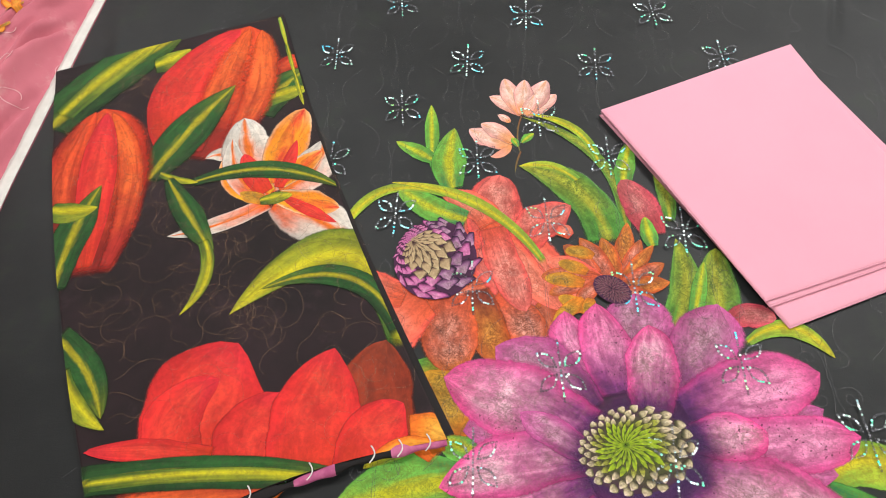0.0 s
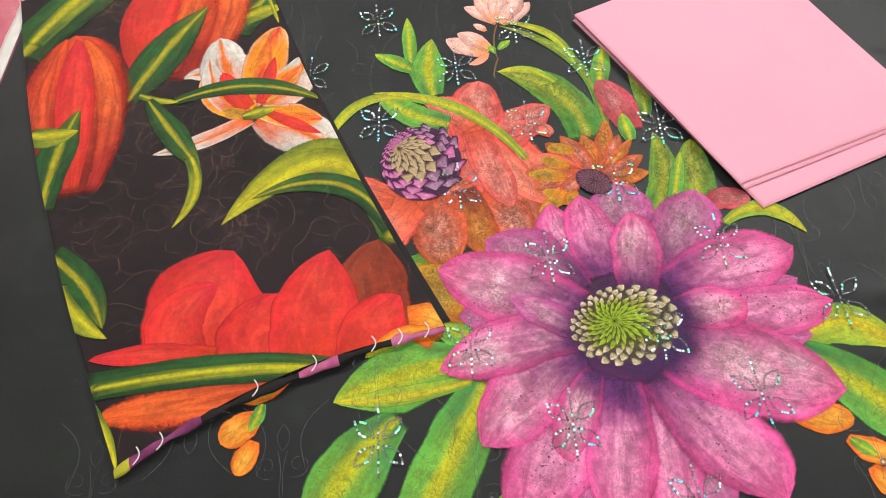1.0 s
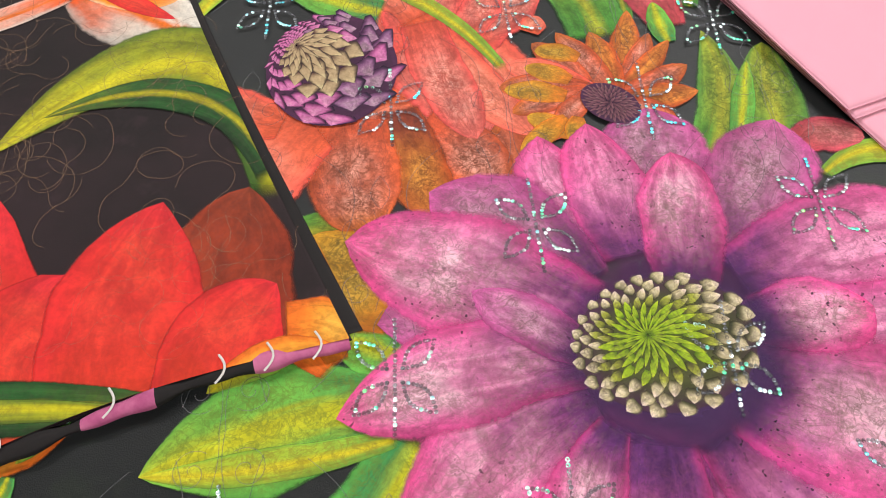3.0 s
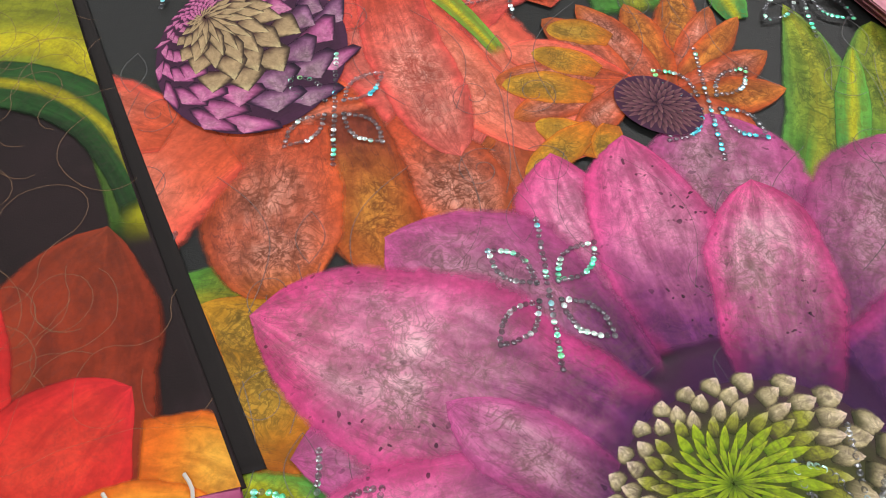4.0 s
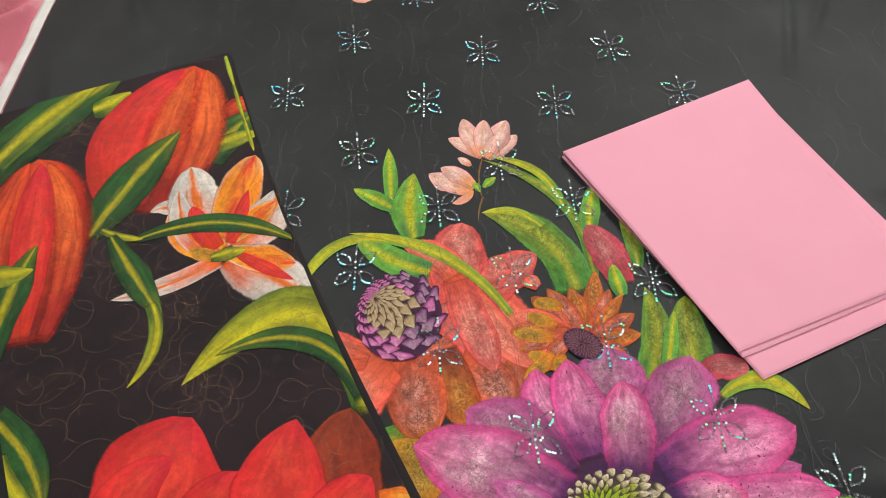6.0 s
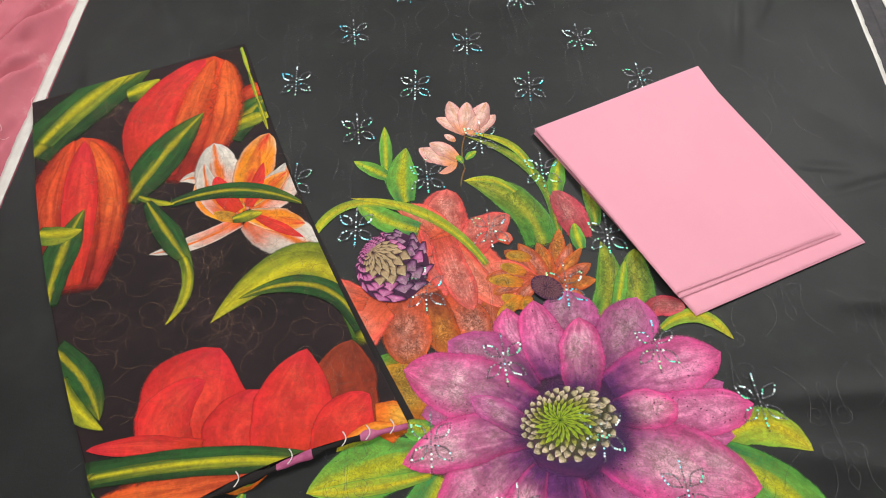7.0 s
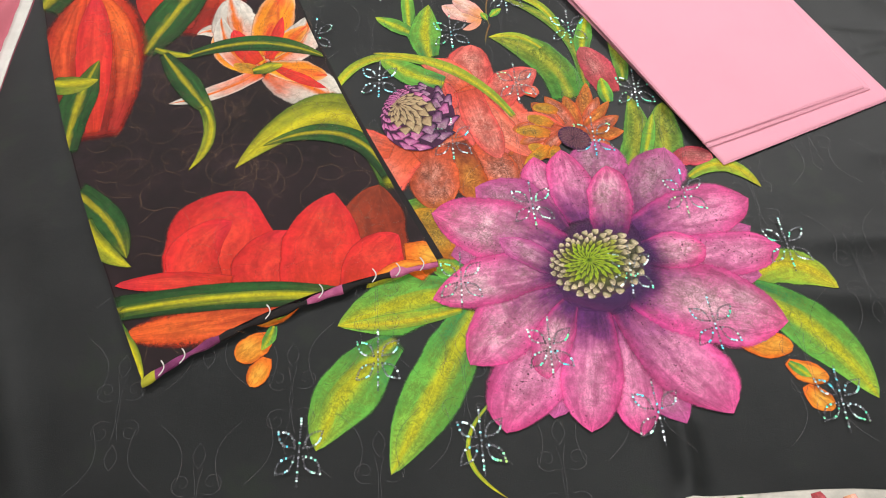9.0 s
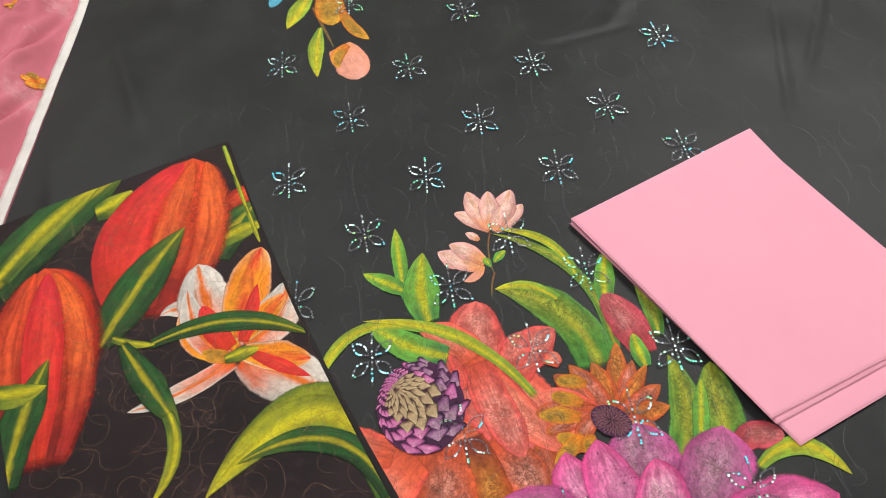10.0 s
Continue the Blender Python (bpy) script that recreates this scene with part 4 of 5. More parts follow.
blade(red_flower, "petal", M_RED, 0.0760, 0.5220, 0.1000, 0.5650, 0.0920, 0.5490, 0.0135, 0.7, 0.3, 76)
blade(red_flower, "petal", M_CORAL, 0.1190, 0.5240, 0.1280, 0.5370, 0.1240, 0.5320, 0.0083, 0.8, 0.5, 77)
blade(red_flower, "petal", M_RUST, 0.0490, 0.4590, 0.0880, 0.4030, 0.0770, 0.4280, 0.0195, 0.8, 0.7, 78)
blade(red_flower, "petal", M_ORANGE, 0.0340, 0.4690, 0.0540, 0.3880, 0.0450, 0.4220, 0.0187, 0.7, 0.6, 79)
blade(red_flower, "petal", M_RUST, 0.0100, 0.4650, 0.0150, 0.3850, 0.0100, 0.4140, 0.0259, 0.7, 0.95, 80)
blade(red_flower, "petal", M_RUST_PLAIN, -0.0590, 0.4470, -0.0760, 0.3960, -0.0750, 0.4260, 0.0126, 0.7, 0.5, 81)
blade(red_flower, "petal", M_CORAL, -0.0110, 0.4610, -0.0730, 0.3720, -0.0550, 0.4190, 0.0314, 0.7, 0.25, 82)
blade(red_flower, "petal", M_CORAL, -0.0310, 0.4610, -0.1030, 0.4820, -0.0640, 0.4720, 0.0202, 0.5, 0.2, 83)
blade(red_flower, "petal", M_CORAL, 0.0460, 0.5450, 0.1120, 0.4420, 0.0810, 0.4870, 0.0171, 0.7, 0.6, 84)
blade(red_flower, "petal", M_RED, 0.0520, 0.5410, 0.0800, 0.4420, 0.0650, 0.4860, 0.0176, 0.8, 0.7, 85)
# leaves over the red flower
blade(leaf_spray, "leaf", M_LEAF, 0.0290, 0.5500, -0.0460, 0.6020, -0.0090, 0.5680, 0.0149, 0.7, 0.4, 86)
blade(leaf_spray, "leaf", M_LEAF_YELLOW, 0.0120, 0.5840, -0.1020, 0.5290, -0.0730, 0.5840, 0.0063, 0.9, 0.35, 87)
blade(leaf_spray, "leaf", M_LEAF_YELLOW, 0.1010, 0.4930, -0.0520, 0.6040, 0.0330, 0.5740, 0.0066, 0.5, 0.2, 88)
# the orange flower
blade(orange_flower, "petal", M_ORANGE, 0.1640, 0.4640, 0.1840, 0.5380, 0.1770, 0.5040, 0.0102, 0.5, 0.3, 89)
blade(orange_flower, "petal", M_RUST, 0.1640, 0.4640, 0.1940, 0.5170, 0.1820, 0.4930, 0.0086, 0.5, 0.3, 90)
blade(orange_flower, "petal", M_ORANGE, 0.1640, 0.4640, 0.2050, 0.5100, 0.1880, 0.4900, 0.0077, 0.5, 0.3, 91)
blade(orange_flower, "petal", M_RUST, 0.1640, 0.4640, 0.2120, 0.4890, 0.1920, 0.4780, 0.0094, 0.5, 0.3, 92)
blade(orange_flower, "petal", M_ORANGE, 0.1640, 0.4640, 0.2140, 0.4680, 0.1940, 0.4660, 0.0099, 0.5, 0.3, 93)
blade(orange_flower, "petal", M_RUST, 0.1640, 0.4640, 0.1970, 0.4410, 0.1840, 0.4510, 0.0116, 0.5, 0.3, 94)
blade(orange_flower, "petal", M_ORANGE, 0.1640, 0.4640, 0.1570, 0.5210, 0.1620, 0.4960, 0.0103, 0.5, 0.3, 95)
blade(orange_flower, "petal", M_RUST, 0.1640, 0.4640, 0.1360, 0.5220, 0.1500, 0.4960, 0.0107, 0.5, 0.3, 96)
blade(orange_flower, "petal", M_RUST, 0.1520, 0.4730, 0.1200, 0.5140, 0.1340, 0.4990, 0.0090, 0.4, 0.7, 97)
blade(orange_flower, "petal", M_CORAL, 0.1520, 0.4730, 0.1020, 0.4970, 0.1220, 0.4890, 0.0112, 0.4, 0.7, 98)
blade(orange_flower, "petal", M_RUST, 0.1520, 0.4730, 0.0960, 0.4790, 0.1190, 0.4780, 0.0110, 0.4, 0.7, 99)
blade(orange_flower, "petal", M_RUST, 0.1520, 0.4730, 0.1020, 0.4590, 0.1220, 0.4670, 0.0089, 0.4, 0.7, 100)
blade(orange_flower, "petal", M_RUST, 0.1520, 0.4730, 0.1250, 0.4450, 0.1360, 0.4580, 0.0078, 0.4, 0.7, 101)
blade(orange_flower, "petal", M_GOLD, 0.1480, 0.4990, 0.1210, 0.5070, 0.1350, 0.5050, 0.0073, 0.5, 0.9, 102)
blade(orange_flower, "petal", M_GOLD, 0.1400, 0.4810, 0.1130, 0.4940, 0.1270, 0.4890, 0.0072, 0.5, 0.9, 103)
blade(orange_flower, "petal", M_GOLD, 0.1360, 0.4690, 0.0990, 0.4770, 0.1180, 0.4750, 0.0082, 0.5, 0.9, 104)
blade(orange_flower, "petal", M_GOLD, 0.1380, 0.4390, 0.1100, 0.4560, 0.1240, 0.4490, 0.0081, 0.5, 0.9, 105)
blade(orange_flower, "petal", M_GOLD, 0.1340, 0.4540, 0.1040, 0.4290, 0.1190, 0.4430, 0.0072, 0.5, 0.9, 106)
blade(orange_flower, "petal", M_GOLD, 0.1400, 0.4540, 0.1340, 0.4340, 0.1370, 0.4450, 0.0063, 0.5, 0.9, 107)
# the large magenta flower
halo(magenta_flower, M_UNDER, 0.1590, 0.2900, 0.0870, -0.0060, -0.0130, -0.0870, 109)
blade(magenta_flower, "petal", M_MAG_DARK, 0.1730, 0.3820, 0.1800, 0.4570, 0.1770, 0.4250, 0.0308, 0.8, 1.0, 110)
blade(magenta_flower, "petal", M_MAG_DARK, 0.1920, 0.3530, 0.2510, 0.4430, 0.2290, 0.4030, 0.0302, 0.6, 1.0, 111)
blade(magenta_flower, "petal", M_MAG_DARK, 0.1900, 0.3070, 0.3150, 0.3410, 0.2580, 0.3280, 0.0215, 0.7, 0.6, 112)
blade(magenta_flower, "petal", M_MAG_DARK, 0.1930, 0.2940, 0.3110, 0.2870, 0.2620, 0.2930, 0.0223, 0.7, 0.6, 113)
blade(magenta_flower, "petal", M_MAG_DARK, 0.1710, 0.2640, 0.2070, 0.1500, 0.1920, 0.2000, 0.0230, 0.7, 0.6, 114)
blade(magenta_flower, "petal", M_MAG_DARK, 0.1350, 0.2730, 0.0980, 0.1640, 0.1080, 0.2050, 0.0228, 0.7, 0.7, 115)
blade(magenta_flower, "petal", M_MAG_DARK, 0.1220, 0.2790, 0.0440, 0.2290, 0.0790, 0.2520, 0.0214, 0.7, 0.6, 116)
blade(magenta_flower, "petal", M_MAG_DARK, 0.1210, 0.3170, 0.0200, 0.3300, 0.0690, 0.3270, 0.0242, 0.7, 0.6, 117)
blade(magenta_flower, "petal", M_MAG, 0.1410, 0.3560, 0.1140, 0.4410, 0.1250, 0.3950, 0.0227, 0.7, 0.4, 118)
blade(magenta_flower, "petal", M_MAG, 0.1550, 0.3580, 0.1430, 0.4480, 0.1480, 0.4010, 0.0227, 0.7, 0.4, 119)
blade(magenta_flower, "petal", M_MAG_DARK, 0.1240, 0.3400, 0.0500, 0.4070, 0.0910, 0.3800, 0.0321, 0.6, 0.4, 120)
blade(magenta_flower, "petal", M_MAG, 0.2010, 0.3390, 0.3210, 0.3730, 0.2630, 0.3580, 0.0311, 0.6, 1.2, 121)
blade(magenta_flower, "petal", M_MAG, 0.2080, 0.3130, 0.3370, 0.3170, 0.2830, 0.3120, 0.0249, 0.6, 1.2, 122)
blade(magenta_flower, "petal", M_MAG, 0.1740, 0.2610, 0.1710, 0.1440, 0.1730, 0.1900, 0.0239, 0.6, 0.6, 123)
blade(magenta_flower, "petal", M_MAG, 0.1780, 0.2700, 0.2510, 0.1580, 0.2190, 0.2080, 0.0341, 0.6, 0.8, 124)
blade(magenta_flower, "petal", M_MAG, 0.1290, 0.2670, 0.0560, 0.1540, 0.0810, 0.1980, 0.0330, 0.5, 0.9, 125)
blade(magenta_flower, "petal", M_MAG_PALE, 0.1230, 0.2890, 0.0300, 0.2170, 0.0690, 0.2580, 0.0318, 0.6, 0.7, 126)
blade(magenta_flower, "petal", M_MAG_PALE, 0.1280, 0.3230, 0.0040, 0.3790, 0.0650, 0.3540, 0.0359, 0.6, 0.7, 127)
blade(magenta_flower, "petal", M_MAG_PALE, 0.1860, 0.2880, 0.3220, 0.2390, 0.2500, 0.2640, 0.0396, 0.6, 0.45, 128)
blade(magenta_flower, "petal", M_MAG, 0.1470, 0.2660, 0.1280, 0.1500, 0.1350, 0.1950, 0.0271, 0.6, 0.5, 129)
blade(magenta_flower, "petal", M_MAG_PALE, 0.1280, 0.3040, 0.0000, 0.2840, 0.0590, 0.3020, 0.0262, 0.5, 0.45, 130)
blade(magenta_flower, "petal", M_MAG_PALE, 0.1780, 0.3400, 0.1870, 0.4240, 0.1830, 0.3850, 0.0229, 0.7, 1.0, 131)
blade(magenta_flower, "petal", M_MAG_PALE, 0.2030, 0.3190, 0.2660, 0.3220, 0.2400, 0.3200, 0.0208, 0.6, 1.1, 132)
blade(magenta_flower, "petal", M_MAG_DARK, 0.1250, 0.3040, 0.0680, 0.3450, 0.0970, 0.3250, 0.0138, 0.5, 0.4, 133)
blade(magenta_flower, "petal", M_MAG_PALE, 0.1290, 0.2730, 0.0970, 0.1990, 0.1060, 0.2330, 0.0184, 0.4, 0.5, 134)
halo(magenta_flower, M_HALO, 0.1660, 0.3070, 0.0690, -0.0040, -0.0090, -0.0580, 136)
floret_disc(magenta_flower, 0.1600, 0.3110, 0.0460, -0.0040, -0.0090, -0.0370, 138)
seed_disc(orange_flower, 0.1600, 0.4620, 0.0160, -0.0090, -0.0050, -0.0130, 160)
# the closed bud
scaled_bud(closed_bud, -0.0040, 0.5040, 0.0400, 0.0050, 0.0050, -0.0460, 162)

# ---- sequins and scroll embroidery on the shirt ----
SEQUIN_SPOTS = [(-0.1260, 0.8080), (0.0320, 0.7830), (0.1800, 0.7650), (-0.0430, 0.7130), (-0.1190, 0.6370), (-0.0450, 0.5610), (-0.1260, 0.4850), (0.1060, 0.8610), (0.2590, 0.8530), (-0.1270, 0.3160), (0.0400, 0.6280), (0.1090, 0.6820), (-0.0490, 0.8980), (0.3240, 0.7670), (0.2360, 0.5240), (0.1070, 0.5440), (0.1770, 0.6230), (0.0280, 0.3030), (0.1030, 0.2290), (-0.0520, 0.2280), (-0.1200, 0.1500), (0.0340, 0.1490), (0.2550, 0.2410), (0.3430, 0.3180), (0.1890, 0.3010), (0.1870, 0.1630), (0.3450, 0.1640), (-0.1360, 1.0240), (0.0310, 0.9790), (0.1880, 0.9470), (0.3550, 0.9650), (0.1170, 1.0810), (-0.0400, 1.1360), (-0.0450, 0.3970), (0.0312, 0.4693), (0.1056, 0.3819), (0.2592, 0.3841), (0.1804, 0.4621)]


def sequin_mesh(seed):
    """A dragonfly-like spot: a stalk and four leaf-shaped loops of small cupped sequins."""
    r = random.Random(seed)
    runs = [[(0.0, 0.0290 - i * 0.0024) for i in range(25)]]
    for sx in (-1, 1):
        for tx, ty in ((0.0190, 0.0175), (0.0190, -0.0185)):
            ll = math.hypot(tx, ty)
            nx, ny = -ty / ll, tx / ll
            loop = []
            for i in range(23):
                s = i / 22
                along = 0.20 + 0.80 * (1 - abs(2 * s - 1))
                bow = 0.0050 * math.sin(2 * s * math.pi)
                loop.append((sx * (tx * along + nx * bow), ty * along + ny * bow))
            runs.append(loop)
    verts, faces = [], []
    for run in runs:
        for x, y in run:
            x, y = x + r.uniform(-1, 1) * 0.0002, y + r.uniform(-1, 1) * 0.0002
            tilt = Euler((r.gauss(0, 0.10), r.gauss(0, 0.10), r.uniform(0, 6))).to_matrix()
            start = len(verts)
            rad = 0.00112
            verts.append(Vector((x, y, 0.0002)))
            for rr, zz in ((0.45, 0.0002), (1.0, 0.0004)):
                for k in range(8):
                    a = k / 8 * math.tau
                    verts.append(Vector((x, y, 0)) + tilt @ Vector((rr * rad * math.cos(a), rr * rad * math.sin(a), zz)))
            faces += [(start, start + 1 + k, start + 1 + (k + 1) % 8) for k in range(8)]
            faces += [(start + 1 + k, start + 9 + k, start + 9 + (k + 1) % 8, start + 1 + (k + 1) % 8) for k in range(8)]
    me = bpy.data.meshes.new("sequin_spot")
    me.from_pydata(verts, [], faces)
    me.materials.append(M_SEQUIN)
    return me


spot_meshes = [sequin_mesh(s) for s in range(8)]
for i, (x, y) in enumerate(SEQUIN_SPOTS):
    ob = new("sequin_spot", spot_meshes[i % 8])
    ob.parent = shirt
    ob.matrix_basis = pose(x, y, cloth_height(x, y) + 0.0019, 0, 0, rng.uniform(-4, 4))
    tagged(ob, kind="stuff")


def spiral(x, y, turns, size, sense, start, n=34):
    return [(x + size * (1 - 0.86 * i / n) * math.cos(start + sense * turns * math.tau * i / n), y + size * (1 - 0.86 * i / n) * math.sin(start + sense * turns * math.tau * i / n)) for i in range(n + 1)]


def arc(x0, y0, x1, y1, bulge, n=16):
    return [(x0 + (x1 - x0) * s - (y1 - y0) * bulge * math.sin(s * math.pi), y0 + (y1 - y0) * s + (x1 - x0) * bulge * math.sin(s * math.pi)) for s in [i / n for i in range(n + 1)]]


def scroll_lines(x, y):
    """One scroll: four curls back to back, a drop above and below, and paired lines that sweep out to the next scrolls."""
    lines = []
    for sx in (-1, 1):
        for sy in (-1, 1):
            cx, cy = x + sx * 0.0125, y + sy * 0.0185
            lines.append([(cx + sx * (p - cx), cy + sy * (q - cy)) for p, q in spiral(cx, cy, 1.35, 0.0105, 1, -2.2)])
            lines.append(arc(x + sx * 0.020, y + sy * 0.012, x + sx * 0.036, y + sy * 0.070, 0.22 * sx * sy, 20))
            lines.append(arc(x, y + sy * 0.030, x, y + sy * 0.052, 0.24 * sx, 12))
            lines.append(arc(x + sx * 0.0015, y, x + sx * 0.004, y + sy * 0.030, 0.06 * sx * sy, 8))
    return lines


for col in range(-2, 5):
    for row in range(-1, 13):
        sx, sy = 0.0235 + (col + 0.5 * (row % 2)) * 0.152, 0.119 + row * 0.0855 + 0.078
        if -0.37 < sx < 0.58 and sy < 1.3 and sy - 0.03 > bottom_rim(sx):
            lift = 0.0017 if 0.05 < sy < 0.75 and -0.22 < sx < 0.5 else 0.0003
            threads("scroll_embroidery", scroll_lines(sx, sy), M_THREAD, shirt, 0.0002, cloth_height, lift)

# ---- the folded scarf ----
SIDE = [0, 0.003, 0.008, 0.016, 0.03] + [0.03 + 0.94 * i / 26 for i in range(1, 26)] + [0.97, 0.984, 0.992, 0.997, 1]


def folded_layer(name, corners, z0, top, mat, parent, label="", bows=(0, 0, 0, 0), rim=0.003):
    """One layer of a folded cloth: four corners clockwise, sides that bow, rounded edges; top is its height over the plan."""
    c = [np.array(p) for p in corners]
    n = len(SIDE) - 1
    verts = []
    lengths = (np.linalg.norm(c[1] - c[0]), np.linalg.norm(c[3] - c[0]))
    for low in (0, 1):
        for u in SIDE:
            for v in SIDE:
                p = (c[0] * (1 - u) + c[1] * u) * (1 - v) + (c[3] * (1 - u) + c[2] * u) * v
                across, down = (c[1] - c[0]), (c[3] - c[0])
                p = p + down * (bows[0] * math.sin(u * math.pi) * (1 - v) + bows[2] * math.sin(u * math.pi) * v) + across * (bows[3] * math.sin(v * math.pi) * (1 - u) + bows[1] * math.sin(v * math.pi) * u)
                d = min(min(u, 1 - u) * lengths[0], min(v, 1 - v) * lengths[1])
                k = math.sqrt(max(0.0, 1 - (1 - min(1.0, d / rim)) ** 2))
                zt = top(p[0], p[1])
                verts.append((p[0], p[1], z0 if low else z0 + 0.0003 + (zt - z0 - 0.0003) * (0.25 + 0.75 * k)))
    m = (n + 1) ** 2
    faces = [tuple(reversed(f)) for f in grid_faces(n, n)] + grid_faces(n, n, m)
    ring = [i for i in range(n + 1)] + [i * (n + 1) + n for i in range(1, n + 1)] + [n * (n + 1) + j for j in range(n - 1, -1, -1)] + [i * (n + 1) for i in range(n - 1, 0, -1)]
    faces += [(a, b, b + m, a + m) for a, b in zip(ring, ring[1:] + ring[:1])]
    return mesh_object(name, verts, faces, mat, parent, label)


scarf = tagged(new("folded_scarf"), "folded black scarf printed with flame tulips, lilies and scarlet flowers", "scarf")
folded_layer("lower_layer", [(-0.4760, 0.8020), (-0.2000, 0.8870), (0.0130, 0.3280), (-0.2570, 0.2200)], 0.0050, lambda x, y: 0.0075 + 0.0003 * math.sin(x * 40), M_SCARF_EDGE, scarf, "black border of the lower fold", SCARF_BOWS, 0.002)
scarf_top = folded_layer("upper_layer", SCARF_EDGE, 0.0078, scarf_height, M_SCARF, scarf, "black brown printed upper fold", SCARF_BOWS, 0.0015)

blade(scarf_top, "leaf", M_LEAF_DEEP, -0.4550, 0.7010, -0.3260, 0.8600, -0.3980, 0.7900, 0.0366, 0.9, 0.5, 1, scarf_height, SCARF_EDGE)
blade(scarf_top, "leaf", M_LEAF_DUSK, -0.4430, 0.7200, -0.3490, 0.8510, -0.3990, 0.7940, 0.0157, 0.8, 0.4, 2, scarf_height, SCARF_EDGE)
blade(scarf_top, "leaf", M_LEAF_DUSK, -0.3500, 0.8000, -0.3110, 0.8300, -0.3310, 0.8090, 0.0168, 0.7, 0.4, 3, scarf_height, SCARF_EDGE)
blade(scarf_top, "petal", M_TULIP_RED, -0.2050, 0.7760, -0.1610, 0.8050, -0.1830, 0.7910, 0.0158, 0.9, 0.6, 4, scarf_height, SCARF_EDGE)
blade(scarf_top, "leaf", M_LEAF_DEEP, -0.2070, 0.7070, -0.1590, 0.7820, -0.1840, 0.7520, 0.0210, 0.9, 0.5, 5, scarf_height, SCARF_EDGE)
blade(scarf_top, "leaf", M_LEAF_DUSK, -0.2010, 0.7300, -0.1530, 0.7490, -0.1790, 0.7410, 0.0113, 0.9, 0.5, 6, scarf_height, SCARF_EDGE)
blade(scarf_top, "petal", M_TULIP_RED, -0.2810, 0.6430, -0.2420, 0.8680, -0.2620, 0.7490, 0.0666, 0.35, 0.95, 7, scarf_height, SCARF_EDGE)
blade(scarf_top, "petal", M_FLAME, -0.2400, 0.6440, -0.2250, 0.8590, -0.2130, 0.7550, 0.0246, 0.35, 0.7, 8, scarf_height, SCARF_EDGE)
blade(scarf_top, "petal", M_SCARLET, -0.2960, 0.6560, -0.2520, 0.8620, -0.3030, 0.7640, 0.0347, 0.4, 0.6, 9, scarf_height, SCARF_EDGE)
blade(scarf_top, "petal", M_FLAME, -0.2700, 0.6490, -0.2410, 0.8630, -0.2570, 0.7700, 0.0245, 0.3, 0.5, 10, scarf_height, SCARF_EDGE)
blade(scarf_top, "leaf", M_LEAF_DEEP, -0.3150, 0.6140, -0.2420, 0.7600, -0.2870, 0.6820, 0.0273, 0.4, 0.15, 11, scarf_height, SCARF_EDGE)
blade(scarf_top, "petal", M_TULIP_RED, -0.3540, 0.4930, -0.3940, 0.7310, -0.3730, 0.6210, 0.0588, 0.5, 0.95, 12, scarf_height, SCARF_EDGE)
blade(scarf_top, "petal", M_FLAME, -0.3350, 0.4990, -0.3820, 0.7240, -0.3340, 0.6180, 0.0192, 0.4, 0.7, 13, scarf_height, SCARF_EDGE)
blade(scarf_top, "petal", M_TULIP_RED, -0.3760, 0.5180, -0.4030, 0.7270, -0.4110, 0.6250, 0.0242, 0.5, 0.6, 14, scarf_height, SCARF_EDGE)
blade(scarf_top, "petal", M_SCARLET, -0.3530, 0.5000, -0.3890, 0.7250, -0.3730, 0.6210, 0.0212, 0.3, 0.5, 15, scarf_height, SCARF_EDGE)
blade(scarf_top, "leaf", M_LEAF_DEEP, -0.3790, 0.4790, -0.3650, 0.6130, -0.3780, 0.5470, 0.0198, 0.7, 0.15, 16, scarf_height, SCARF_EDGE)
blade(scarf_top, "leaf", M_LEAF_DUSK, -0.4150, 0.5810, -0.3610, 0.5830, -0.3880, 0.5760, 0.0131, 0.8, 0.2, 17, scarf_height, SCARF_EDGE)
blade(scarf_top, "petal", M_LILY, -0.2220, 0.6430, -0.2570, 0.6440, -0.2390, 0.6500, 0.0090, 0.6, 0.1, 18, scarf_height, SCARF_EDGE)
blade(scarf_top, "petal", M_LILY, -0.1820, 0.5870, -0.2230, 0.7040, -0.2080, 0.6480, 0.0278, 0.6, 0.8, 19, scarf_height, SCARF_EDGE)
blade(scarf_top, "petal", M_LILY_FLAME, -0.1780, 0.5870, -0.2330, 0.6480, -0.2110, 0.6140, 0.0223, 0.6, 0.5, 20, scarf_height, SCARF_EDGE)
blade(scarf_top, "petal", M_LILY, -0.1840, 0.5820, -0.2310, 0.6720, -0.2160, 0.6210, 0.0135, 0.6, 0.5, 21, scarf_height, SCARF_EDGE)
blade(scarf_top, "petal", M_LILY_FLAME, -0.1740, 0.6030, -0.1550, 0.7150, -0.1680, 0.6630, 0.0235, 0.5, 0.8, 22, scarf_height, SCARF_EDGE)
blade(scarf_top, "petal", M_LILY, -0.1680, 0.5920, -0.1260, 0.6660, -0.1380, 0.6230, 0.0242, 0.5, 0.7, 23, scarf_height, SCARF_EDGE)
blade(scarf_top, "petal", M_LILY, -0.1710, 0.5830, -0.0840, 0.5320, -0.1310, 0.5590, 0.0291, 0.5, 0.7, 24, scarf_height, SCARF_EDGE)
blade(scarf_top, "petal", M_LILY_FLAME, -0.1710, 0.5890, -0.1030, 0.5700, -0.1320, 0.5770, 0.0157, 0.5, 0.5, 25, scarf_height, SCARF_EDGE)
